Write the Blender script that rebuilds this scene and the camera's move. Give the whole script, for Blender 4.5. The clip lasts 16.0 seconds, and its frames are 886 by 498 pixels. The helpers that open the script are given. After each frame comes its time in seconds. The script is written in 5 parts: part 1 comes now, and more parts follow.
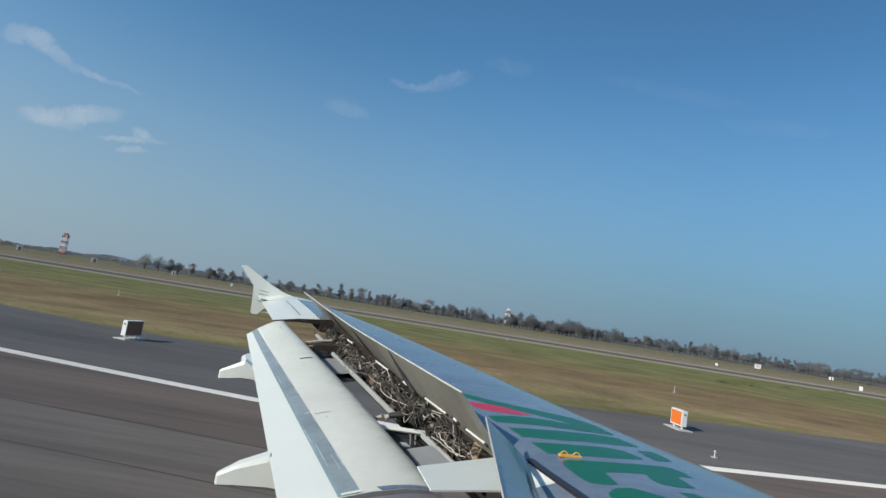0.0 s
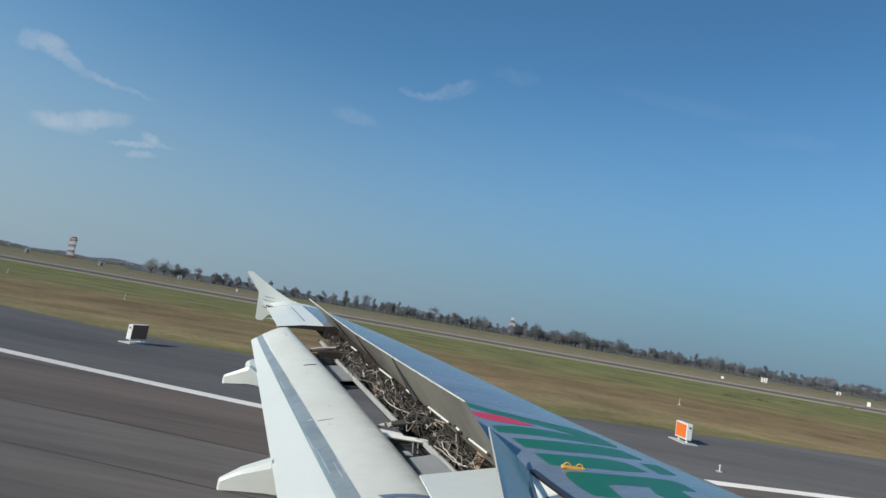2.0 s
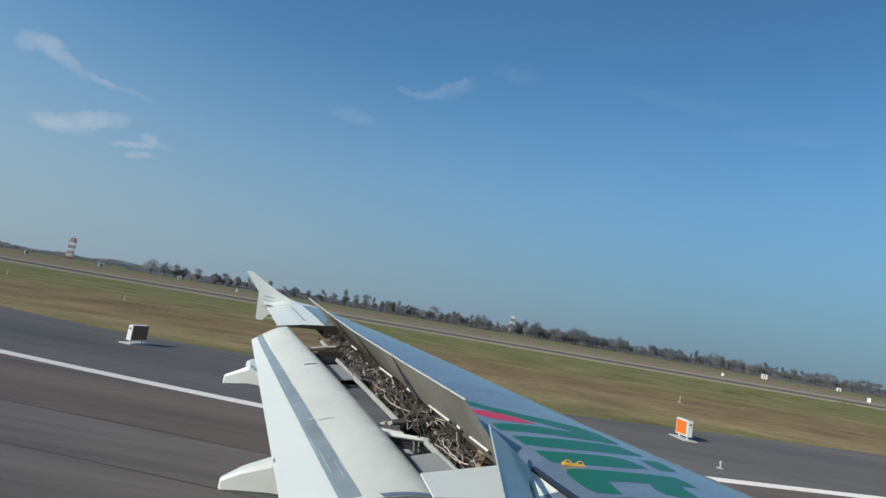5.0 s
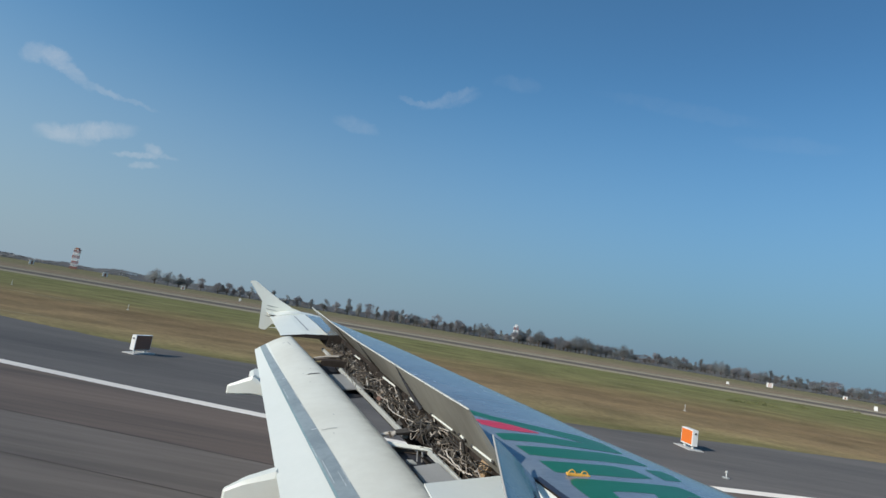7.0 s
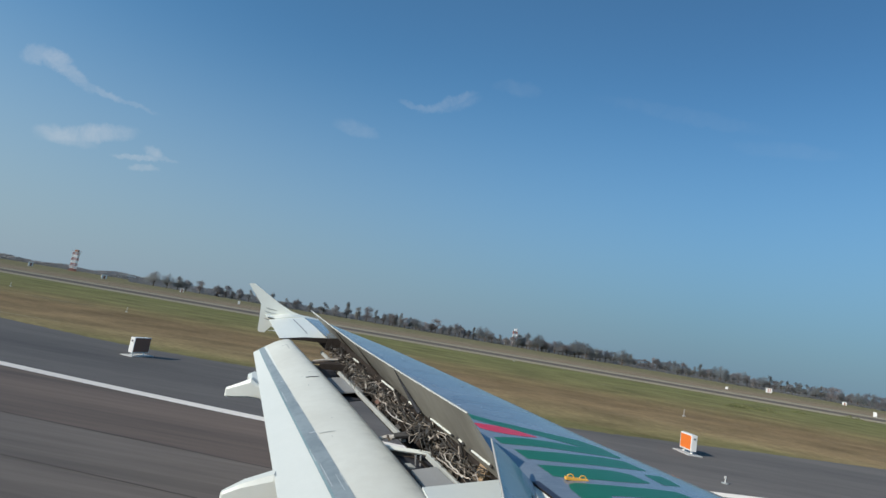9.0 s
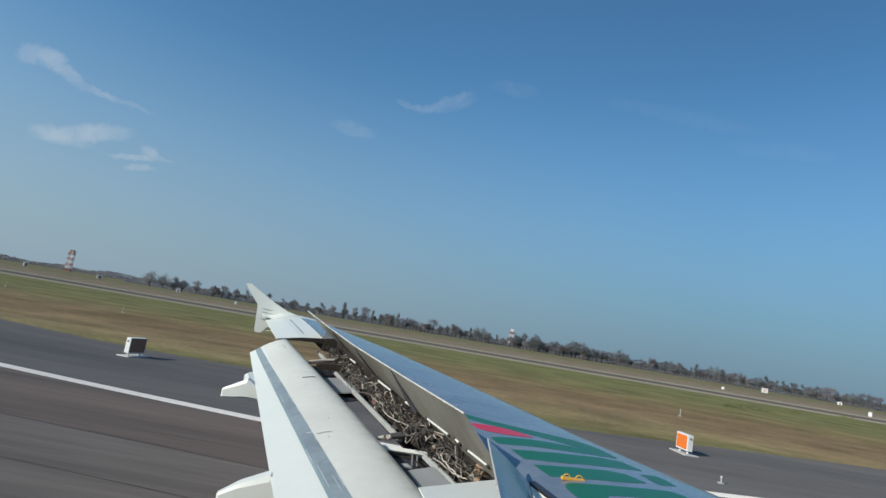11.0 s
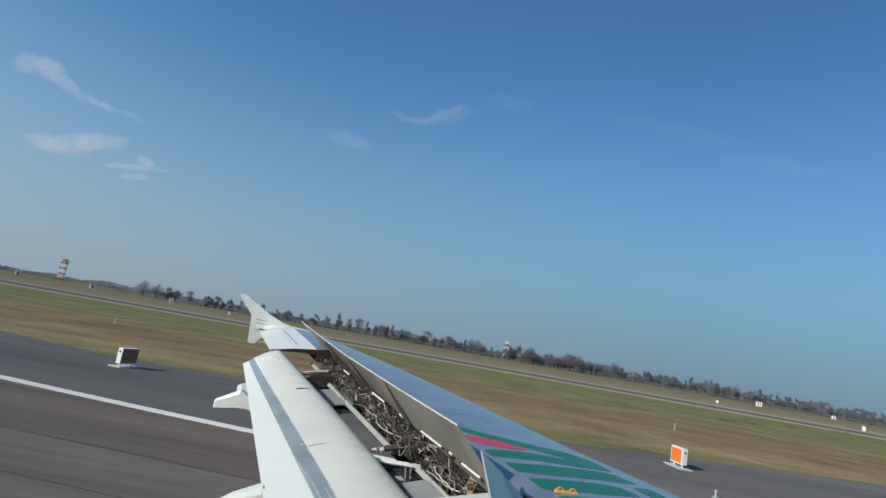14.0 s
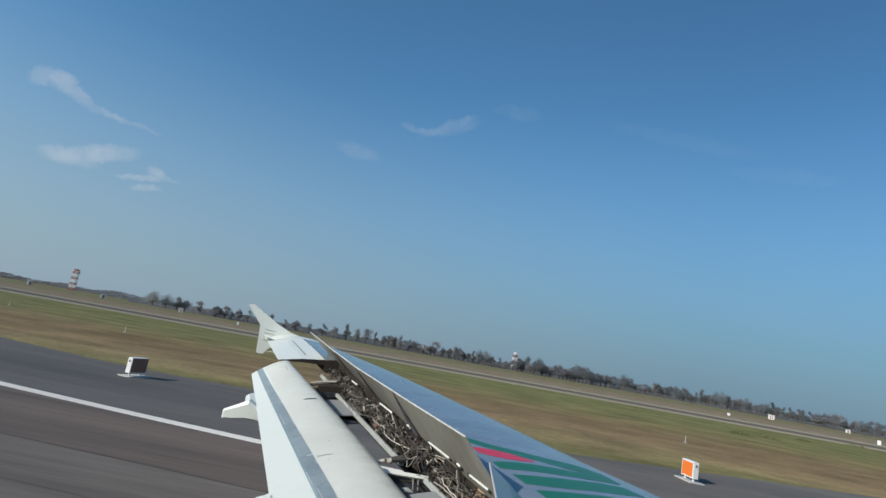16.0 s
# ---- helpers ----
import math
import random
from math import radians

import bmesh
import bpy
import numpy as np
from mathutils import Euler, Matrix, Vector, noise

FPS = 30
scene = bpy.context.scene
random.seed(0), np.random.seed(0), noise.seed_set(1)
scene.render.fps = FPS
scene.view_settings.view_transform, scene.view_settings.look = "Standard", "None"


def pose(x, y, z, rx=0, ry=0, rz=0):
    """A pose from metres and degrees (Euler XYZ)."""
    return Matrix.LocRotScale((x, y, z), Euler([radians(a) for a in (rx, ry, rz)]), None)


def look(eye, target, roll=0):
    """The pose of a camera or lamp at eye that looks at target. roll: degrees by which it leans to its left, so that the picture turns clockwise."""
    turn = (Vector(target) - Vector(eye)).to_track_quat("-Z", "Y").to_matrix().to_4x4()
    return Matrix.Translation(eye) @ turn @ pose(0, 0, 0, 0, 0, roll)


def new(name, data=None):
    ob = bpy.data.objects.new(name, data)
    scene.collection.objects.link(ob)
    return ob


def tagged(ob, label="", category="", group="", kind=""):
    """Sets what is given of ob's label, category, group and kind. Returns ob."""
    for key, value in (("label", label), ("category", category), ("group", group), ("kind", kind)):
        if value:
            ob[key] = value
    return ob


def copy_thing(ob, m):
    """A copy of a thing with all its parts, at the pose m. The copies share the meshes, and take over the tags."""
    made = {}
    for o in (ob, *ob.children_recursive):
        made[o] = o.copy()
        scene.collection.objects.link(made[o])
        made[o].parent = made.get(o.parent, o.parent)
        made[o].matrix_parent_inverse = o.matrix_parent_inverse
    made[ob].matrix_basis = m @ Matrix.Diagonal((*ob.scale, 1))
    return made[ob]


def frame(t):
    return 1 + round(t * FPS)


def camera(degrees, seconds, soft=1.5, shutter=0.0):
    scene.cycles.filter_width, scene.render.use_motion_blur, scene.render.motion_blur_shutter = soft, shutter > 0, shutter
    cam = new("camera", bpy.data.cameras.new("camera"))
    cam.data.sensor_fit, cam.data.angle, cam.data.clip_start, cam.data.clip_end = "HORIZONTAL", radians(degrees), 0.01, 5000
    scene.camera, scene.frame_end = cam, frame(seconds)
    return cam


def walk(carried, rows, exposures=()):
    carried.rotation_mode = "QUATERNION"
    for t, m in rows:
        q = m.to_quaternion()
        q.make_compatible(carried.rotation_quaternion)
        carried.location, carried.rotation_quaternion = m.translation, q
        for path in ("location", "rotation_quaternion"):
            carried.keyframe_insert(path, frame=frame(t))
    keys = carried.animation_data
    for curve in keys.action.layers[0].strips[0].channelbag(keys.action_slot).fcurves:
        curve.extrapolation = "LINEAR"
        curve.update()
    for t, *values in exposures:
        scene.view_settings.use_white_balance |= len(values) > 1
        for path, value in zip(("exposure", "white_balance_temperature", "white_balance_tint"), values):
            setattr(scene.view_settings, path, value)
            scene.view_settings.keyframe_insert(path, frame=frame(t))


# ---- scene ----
cam = camera(76.2, 16.0, soft=1.5)
PATH = [  # seconds, yaw, pitch, roll, x, y, z of the eye
    (0.0, -10.13, 6.29, -9.02, 0.003, 0.034, 4.496), (0.5, -10.22, 6.24, -9.03, 0.003, 0.031, 4.497), (1.0, -9.97, 6.45, -10.07, 0.002, 0.027, 4.498),
    (1.5, -9.78, 6.65, -9.73, 0.001, 0.022, 4.499), (2.0, -9.68, 7.07, -9.85, 0.001, 0.018, 4.498), (2.5, -9.60, 7.13, -9.77, 0.002, 0.016, 4.497),
    (3.0, -9.54, 7.32, -9.43, 0.002, 0.015, 4.495), (3.5, -9.85, 7.17, -9.45, 0.002, 0.015, 4.494), (4.0, -9.88, 6.94, -9.66, 0.002, 0.016, 4.492),
    (6.5, -9.32, 7.33, -9.13, 0.001, 0.004, 4.500), (7.0, -9.35, 7.77, -9.32, 0.000, 0.002, 4.500), (7.5, -9.41, 7.66, -8.96, 0.000, 0.001, 4.499),
    (8.0, -9.52, 7.68, -9.29, 0.000, -0.001, 4.498), (8.5, -9.50, 7.68, -9.29, 0.001, -0.002, 4.498), (9.0, -9.44, 8.16, -9.57, 0.002, -0.003, 4.497),
    (11.5, -10.02, 8.26, -9.51, 0.003, -0.010, 4.497), (12.0, -10.54, 8.02, -9.59, 0.004, -0.009, 4.497), (12.5, -10.32, 8.27, -9.43, 0.004, -0.009, 4.496),
    (13.0, -10.70, 8.87, -9.56, 0.003, -0.013, 4.495), (13.5, -10.42, 8.98, -9.89, 0.003, -0.020, 4.495), (14.0, -10.32, 9.51, -9.85, 0.002, -0.029, 4.496),
    (14.5, -9.95, 9.66, -10.16, 0.001, -0.037, 4.497), (15.0, -9.63, 9.87, -10.34, 0.001, -0.041, 4.497), (15.5, -9.63, 9.99, -10.20, 0.001, -0.044, 4.496),
    (16.0, -9.50, 10.43, -10.05, 0.001, -0.045, 4.495)]
walk(cam, [(t, pose(x, y, z, 90 + pitch, roll, yaw)) for t, yaw, pitch, roll, x, y, z in PATH], exposures=[(0.0, 0.0), (16.0, 0.0)])

# ---- sky and sun ----
SUN_FROM = Vector((-0.80, -0.38, 0.48)).normalized()
SKY_STRENGTH = 0.10
SKY_TINT = (0.70, 1.18, 1.355)
HAZE = 0.92
HAZE_FAR, HAZE_SUN = (1.50, 2.42, 3.48), (3.10, 4.0, 4.85)  # before the sky's strength
SUN_STRENGTH = 3.9


def node(tree, kind, **values):
    n = tree.nodes.new(kind)
    for key, value in values.items():
        n.inputs[key].default_value = value
    return n


def make_world():
    world = bpy.data.worlds.new("sky")
    world.use_nodes = True
    tree = world.node_tree
    tree.nodes.clear()
    out = tree.nodes.new("ShaderNodeOutputWorld")
    sky = tree.nodes.new("ShaderNodeTexSky")
    sky.sky_type = "NISHITA"
    sky.sun_disc = False
    sky.sun_elevation = math.asin(SUN_FROM.z)
    sky.sun_rotation = math.atan2(SUN_FROM.x, SUN_FROM.y)
    sky.air_density, sky.dust_density, sky.ozone_density = 1.0, 0.6, 2.0
    coord = tree.nodes.new("ShaderNodeTexCoord")
    # thin wisps of cloud: azimuth, elevation, width, height, lean in degrees, weight
    wisps = ((-30.5, 16.2, 0.8, 0.55, -30, 0.45), (-29.2, 16.3, 0.8, 0.55, 15, 0.62), (-27.8, 15.6, 1.3, 0.36, 22, 0.62), (-25.8, 15.1, 1.5, 0.22, 13, 0.42), (-23.4, 14.8, 1.8, 0.15, 3, 0.22),
             (-25.6, 11.3, 2.5, 0.56, -20, 0.64), (-27.2, 10.6, 1.6, 0.55, -3, 0.42), (-21.7, 10.4, 1.4, 0.20, -11, 0.55), (-20.5, 11.2, 0.6, 0.40, 12, 0.48), (-21.0, 9.7, 0.9, 0.22, -14, 0.42),
             (-19.7, 10.8, 1.0, 0.18, -7, 0.25), (2.7, 21.5, 1.2, 0.26, 8, 0.26), (6.0, 22.4, 2.1, 0.38, -28, 0.28), (6.8, 22.5, 1.8, 0.50, -21, 0.18), (-2.9, 18.1, 1.6, 0.50, 3, 0.20),
             (13.0, 24.8, 1.8, 0.45, 1, 0.08), (30.1, 23.4, 5.7, 0.50, 11, 0.05), (39.1, 20.3, 3.1, 0.50, 6, 0.06))
    # frayed outlines: the wisps are looked up a little aside
    fray = node(tree, "ShaderNodeTexNoise", Scale=30.0, Detail=7.0, Roughness=0.72)
    tree.links.new(coord.outputs["Generated"], fray.inputs["Vector"])
    centred = tree.nodes.new("ShaderNodeVectorMath")
    centred.operation = "SUBTRACT"
    centred.inputs[1].default_value = (0.5, 0.5, 0.5)
    tree.links.new(fray.outputs["Color"], centred.inputs[0])
    small = tree.nodes.new("ShaderNodeVectorMath")
    small.operation = "SCALE"
    small.inputs["Scale"].default_value = 0.025
    tree.links.new(centred.outputs[0], small.inputs[0])
    frayed = tree.nodes.new("ShaderNodeVectorMath")
    frayed.operation = "ADD"
    tree.links.new(coord.outputs["Generated"], frayed.inputs[0])
    tree.links.new(small.outputs[0], frayed.inputs[1])
    fine = node(tree, "ShaderNodeTexNoise", Scale=22.0, Detail=8.0, Roughness=0.68, Distortion=0.6)
    tree.links.new(coord.outputs["Generated"], fine.inputs["Vector"])
    ramp = tree.nodes.new("ShaderNodeMapRange")
    ramp.inputs["From Min"].default_value, ramp.inputs["From Max"].default_value = 0.18, 0.80
    tree.links.new(fine.outputs["Fac"], ramp.inputs["Value"])
    total = None
    for az, el, w, h, lean, weight in wisps:
        a, e = radians(az), radians(el)
        ahead = Vector((math.sin(a) * math.cos(e), math.cos(a) * math.cos(e), math.sin(e)))
        side = Vector((math.cos(a), -math.sin(a), 0))
        up = side.cross(ahead)
        c, s = math.cos(radians(lean)), math.sin(radians(lean))
        axes = (side * c - up * s, side * s + up * c)
        squares = []
        for axis, size in zip(axes, (w, h)):
            dot = tree.nodes.new("ShaderNodeVectorMath")
            dot.operation = "DOT_PRODUCT"
            dot.inputs[1].default_value = axis
            tree.links.new(frayed.outputs[0], dot.inputs[0])
            shift = tree.nodes.new("ShaderNodeMath")
            shift.operation = "SUBTRACT"
            shift.inputs[1].default_value = axis.dot(ahead)
            tree.links.new(dot.outputs["Value"], shift.inputs[0])
            scale = tree.nodes.new("ShaderNodeMath")
            scale.operation = "DIVIDE"
            scale.inputs[1].default_value = radians(size * 0.84)
            tree.links.new(shift.outputs[0], scale.inputs[0])
            square = tree.nodes.new("ShaderNodeMath")
            square.operation = "MULTIPLY"
            tree.links.new(scale.outputs[0], square.inputs[0])
            tree.links.new(scale.outputs[0], square.inputs[1])
            squares.append(square)
        add = tree.nodes.new("ShaderNodeMath")
        add.operation = "ADD"
        tree.links.new(squares[0].outputs[0], add.inputs[0])
        tree.links.new(squares[1].outputs[0], add.inputs[1])
        fade = tree.nodes.new("ShaderNodeMapRange")
        fade.interpolation_type = "SMOOTHERSTEP"
        fade.inputs["From Min"].default_value, fade.inputs["From Max"].default_value = 4.2, 0.0
        fade.inputs["To Max"].default_value = weight * 0.85
        tree.links.new(add.outputs[0], fade.inputs["Value"])
        # only the hemisphere in front of the wisp
        front = tree.nodes.new("ShaderNodeVectorMath")
        front.operation = "DOT_PRODUCT"
        front.inputs[1].default_value = ahead
        tree.links.new(coord.outputs["Generated"], front.inputs[0])
        ahead_only = tree.nodes.new("ShaderNodeMath")
        ahead_only.operation = "GREATER_THAN"
        ahead_only.inputs[1].default_value = 0.5
        tree.links.new(front.outputs["Value"], ahead_only.inputs[0])
        both = tree.nodes.new("ShaderNodeMath")
        both.operation = "MULTIPLY"
        tree.links.new(fade.outputs[0], both.inputs[0])
        tree.links.new(ahead_only.outputs[0], both.inputs[1])
        if total is None:
            total = both
        else:
            top = tree.nodes.new("ShaderNodeMath")
            top.operation = "MAXIMUM"
            tree.links.new(total.outputs[0], top.inputs[0])
            tree.links.new(both.outputs[0], top.inputs[1])
            total = top
    mask = tree.nodes.new("ShaderNodeMath")
    mask.operation = "MULTIPLY"
    tree.links.new(total.outputs[0], mask.inputs[0])
    tree.links.new(ramp.outputs[0], mask.inputs[1])
    mix = tree.nodes.new("ShaderNodeMix")
    mix.data_type = "RGBA"
    mix.inputs["B"].default_value = (6.3, 6.6, 7.0, 1)
    tree.links.new(mask.outputs[0], mix.inputs["Factor"])
    # the low air: bluish haze towards the horizon, and a deeper blue above
    tint = tree.nodes.new("ShaderNodeMix")
    tint.data_type, tint.blend_type = "RGBA", "MULTIPLY"
    tint.inputs["Factor"].default_value = 1.0
    tint.inputs["B"].default_value = (*SKY_TINT, 1)
    tree.links.new(sky.outputs[0], tint.inputs["A"])
    split = tree.nodes.new("ShaderNodeSeparateXYZ")
    tree.links.new(coord.outputs["Generated"], split.inputs[0])
    level = tree.nodes.new("ShaderNodeMapRange")
    level.interpolation_type = "SMOOTHSTEP"
    level.inputs["From Min"].default_value, level.inputs["From Max"].default_value = 0.46, -0.02
    level.inputs["To Max"].default_value = HAZE
    tree.links.new(split.outputs["Z"], level.inputs["Value"])
    sunward = tree.nodes.new("ShaderNodeMapRange")
    sunward.inputs["From Min"].default_value, sunward.inputs["From Max"].default_value = 0.55, -0.65
    tree.links.new(split.outputs["X"], sunward.inputs["Value"])
    air = tree.nodes.new("ShaderNodeMix")
    air.data_type = "RGBA"
    air.inputs["A"].default_value, air.inputs["B"].default_value = (*HAZE_FAR, 1), (*HAZE_SUN, 1)
    tree.links.new(sunward.outputs[0], air.inputs["Factor"])
    # the sky is deepest high up on the side away from the sun
    deep_side = tree.nodes.new("ShaderNodeMapRange")
    deep_side.interpolation_type = "SMOOTHSTEP"
    deep_side.inputs["From Min"].default_value, deep_side.inputs["From Max"].default_value = 0.05, 0.70
    tree.links.new(split.outputs["X"], deep_side.inputs["Value"])
    deep_high = tree.nodes.new("ShaderNodeMapRange")
    deep_high.interpolation_type = "SMOOTHSTEP"
    deep_high.inputs["From Min"].default_value, deep_high.inputs["From Max"].default_value = 0.12, 0.50
    deep_high.inputs["To Max"].default_value = 0.34
    tree.links.new(split.outputs["Z"], deep_high.inputs["Value"])
    deep = tree.nodes.new("ShaderNodeMath")
    deep.operation = "MULTIPLY"
    tree.links.new(deep_side.outputs[0], deep.inputs[0])
    tree.links.new(deep_high.outputs[0], deep.inputs[1])
    deeper = tree.nodes.new("ShaderNodeMix")
    deeper.data_type, deeper.blend_type = "RGBA", "MULTIPLY"
    deeper.inputs["B"].default_value = (0.45, 0.52, 0.62, 1)
    tree.links.new(deep.outputs[0], deeper.inputs["Factor"])
    hazy = tree.nodes.new("ShaderNodeMix")
    hazy.data_type = "RGBA"
    tree.links.new(level.outputs[0], hazy.inputs["Factor"])
    tree.links.new(tint.outputs["Result"], hazy.inputs["A"])
    tree.links.new(air.outputs["Result"], hazy.inputs["B"])
    tree.links.new(hazy.outputs["Result"], deeper.inputs["A"])
    tree.links.new(deeper.outputs["Result"], mix.inputs["A"])
    back = node(tree, "ShaderNodeBackground", Strength=SKY_STRENGTH)
    tree.links.new(mix.outputs["Result"], back.inputs["Color"])
    tree.links.new(back.outputs[0], out.inputs[0])
    scene.world = world


make_world()
sun = new("sun", bpy.data.lights.new("sun", "SUN"))
sun.data.energy, sun.data.angle, sun.data.color = SUN_STRENGTH, radians(0.53), (1.0, 0.93, 0.83)
sun.matrix_world = look(SUN_FROM * 50, (0, 0, 0))


# ---- materials ----
def surface(name, colour, other=None, rough=0.6, metal=0.0, grain=30.0, stain=1.5, amount=0.5, bump=0.0, bump_scale=60.0,
            stretch=(1, 1, 1), turn=0.0, per_object=0.0, coat=0.0, contrast=1.0, gloss=0.5):
    """A painted or natural surface: fine grain and larger stains between two colours, with a little relief."""
    mat = bpy.data.materials.new(name)
    mat.use_nodes = True
    tree = mat.node_tree
    shader = tree.nodes["Principled BSDF"]
    shader.inputs["Roughness"].default_value = rough
    shader.inputs["Metallic"].default_value = metal
    shader.inputs["Coat Weight"].default_value = coat
    shader.inputs["Specular IOR Level"].default_value = gloss
    shader.inputs["Diffuse Roughness"].default_value = 0.35 if gloss < 0.2 else 0.0  # asphalt and earth throw light back
    coord = tree.nodes.new("ShaderNodeTexCoord")
    place = tree.nodes.new("ShaderNodeMapping")
    place.inputs["Rotation"].default_value = (0, 0, turn)
    place.vector_type = "TEXTURE"
    place.inputs["Scale"].default_value = [1 / k for k in stretch]
    tree.links.new(coord.outputs["Object"], place.inputs["Vector"])
    small = node(tree, "ShaderNodeTexNoise", Scale=grain, Detail=5.0, Roughness=0.65)
    large = node(tree, "ShaderNodeTexNoise", Scale=stain, Detail=6.0, Roughness=0.6)
    for n in (small, large):
        tree.links.new(place.outputs[0], n.inputs["Vector"])
    mean = tree.nodes.new("ShaderNodeMix")
    mean.data_type = "FLOAT"
    mean.inputs["Factor"].default_value = 0.62
    tree.links.new(small.outputs["Fac"], mean.inputs["A"])
    tree.links.new(large.outputs["Fac"], mean.inputs["B"])
    spread = tree.nodes.new("ShaderNodeMapRange")
    spread.inputs["From Min"].default_value, spread.inputs["From Max"].default_value = 0.51 - 0.15 * contrast, 0.51 + 0.15 * contrast
    spread.inputs["To Max"].default_value = amount
    tree.links.new(mean.outputs["Result"], spread.inputs["Value"])
    mix = tree.nodes.new("ShaderNodeMix")
    mix.data_type = "RGBA"
    mix.inputs["A"].default_value = (*colour, 1)
    mix.inputs["B"].default_value = (*(other or [k * 0.6 for k in colour]), 1)
    tree.links.new(spread.outputs[0], mix.inputs["Factor"])
    last = mix.outputs["Result"]
    if per_object:
        info = tree.nodes.new("ShaderNodeObjectInfo")
        tone = tree.nodes.new("ShaderNodeMapRange")
        tone.inputs["To Min"].default_value, tone.inputs["To Max"].default_value = 1 - per_object, 1 + per_object
        tree.links.new(info.outputs["Random"], tone.inputs["Value"])
        hsv = tree.nodes.new("ShaderNodeHueSaturation")
        tree.links.new(tone.outputs[0], hsv.inputs["Value"])
        tree.links.new(last, hsv.inputs["Color"])
        last = hsv.outputs[0]
    tree.links.new(last, shader.inputs["Base Color"])
    if bump:
        relief = node(tree, "ShaderNodeBump", Strength=bump, Distance=0.02)
        rough_noise = node(tree, "ShaderNodeTexNoise", Scale=bump_scale, Detail=4.0)
        tree.links.new(place.outputs[0], rough_noise.inputs["Vector"])
        tree.links.new(rough_noise.outputs["Fac"], relief.inputs["Height"])
        tree.links.new(relief.outputs[0], shader.inputs["Normal"])
    return mat


def flap_material():
    """Cream paint with soft stains, and grime in short chordwise smears that thickens towards the nose."""
    mat = surface("cream_flap_paint", (0.70, 0.695, 0.615), (0.56, 0.545, 0.465), rough=0.45, grain=7, stain=0.9, amount=0.6)
    tree = mat.node_tree
    shader = tree.nodes["Principled BSDF"]
    base = shader.inputs["Base Color"].links[0].from_socket
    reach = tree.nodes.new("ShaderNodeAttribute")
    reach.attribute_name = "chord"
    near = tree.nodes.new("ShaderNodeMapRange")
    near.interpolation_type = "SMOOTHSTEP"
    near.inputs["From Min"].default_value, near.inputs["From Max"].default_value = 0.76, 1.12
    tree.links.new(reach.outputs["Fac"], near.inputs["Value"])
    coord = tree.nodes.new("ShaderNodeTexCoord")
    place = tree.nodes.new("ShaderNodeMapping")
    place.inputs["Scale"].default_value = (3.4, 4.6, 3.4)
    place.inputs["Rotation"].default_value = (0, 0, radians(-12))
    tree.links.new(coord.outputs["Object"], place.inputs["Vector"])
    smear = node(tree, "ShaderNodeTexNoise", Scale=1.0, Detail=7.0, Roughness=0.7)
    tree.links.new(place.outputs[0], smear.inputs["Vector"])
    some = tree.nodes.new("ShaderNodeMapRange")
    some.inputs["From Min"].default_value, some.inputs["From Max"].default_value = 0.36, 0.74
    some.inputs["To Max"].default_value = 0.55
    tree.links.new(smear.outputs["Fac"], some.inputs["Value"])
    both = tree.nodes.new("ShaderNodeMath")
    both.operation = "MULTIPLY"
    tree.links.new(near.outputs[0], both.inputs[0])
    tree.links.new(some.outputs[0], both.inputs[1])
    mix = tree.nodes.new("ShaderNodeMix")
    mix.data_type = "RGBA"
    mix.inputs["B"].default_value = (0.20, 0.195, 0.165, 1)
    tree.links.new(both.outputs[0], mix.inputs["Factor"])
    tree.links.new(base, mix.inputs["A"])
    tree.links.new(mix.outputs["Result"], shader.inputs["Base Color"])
    return mat


HEADING = radians(-10.7)  # of the runway against the aircraft's axis
M_WING = surface("wing_grey_paint", (0.203, 0.241, 0.282), (0.134, 0.168, 0.208), rough=0.22, gloss=0.8, coat=0.35, grain=24, stain=2.6, amount=0.85, contrast=0.75, stretch=(0.45, 1, 1), bump=0.03, bump_scale=6)
M_WHITE = surface("white_paint", (0.74, 0.75, 0.685), (0.60, 0.62, 0.555), rough=0.38, grain=14, stain=1.2, amount=0.3)
M_FLAP = flap_material()
M_AILERON = surface("pale_grey_paint", (0.78, 0.795, 0.725), (0.62, 0.635, 0.57), rough=0.35, grain=12, stain=1.3, amount=0.35)
M_STRIP = surface("bare_metal_strip", (0.36, 0.405, 0.405), (0.25, 0.288, 0.295), rough=0.42, metal=0.3, grain=11, stain=1.6, amount=0.8, contrast=0.6)
M_SCUFF = surface("bright_scuff", (0.62, 0.66, 0.66), (0.42, 0.46, 0.47), rough=0.5, grain=20, stain=5)
M_STRIP_EDGE = surface("blue_green_sealant", (0.20, 0.29, 0.30), (0.33, 0.42, 0.43), rough=0.5, grain=9, stain=1.4, amount=0.8)
M_SPOILER_BACK = surface("beige_primer", (0.272, 0.256, 0.216), (0.160, 0.147, 0.122), rough=0.6, grain=5.0, stain=1.1, amount=0.8, contrast=0.6, stretch=(0.5, 1.0, 0.5))
# dark primer of the rear cavity, also used to paint shade on other faces
M_CAVITY = surface("brown_primer_and_shade", gloss=0.1, colour=(0.052, 0.043, 0.038), other=(0.024, 0.020, 0.017), rough=0.75, grain=12, stain=2.5, amount=0.9)
M_PIPE = surface("tarnished_pipe", (0.25, 0.215, 0.175), (0.085, 0.07, 0.052), rough=0.42, metal=0.4, grain=18, stain=4, amount=0.9, per_object=0.45)
M_PIPE_DARK = surface("black_hose", (0.06, 0.055, 0.05), (0.025, 0.022, 0.02), rough=0.6, grain=18, stain=4, per_object=0.4)
M_PIPE_LIGHT = surface("pale_rod", (0.60, 0.55, 0.485), (0.34, 0.31, 0.27), rough=0.4, grain=18, stain=4)
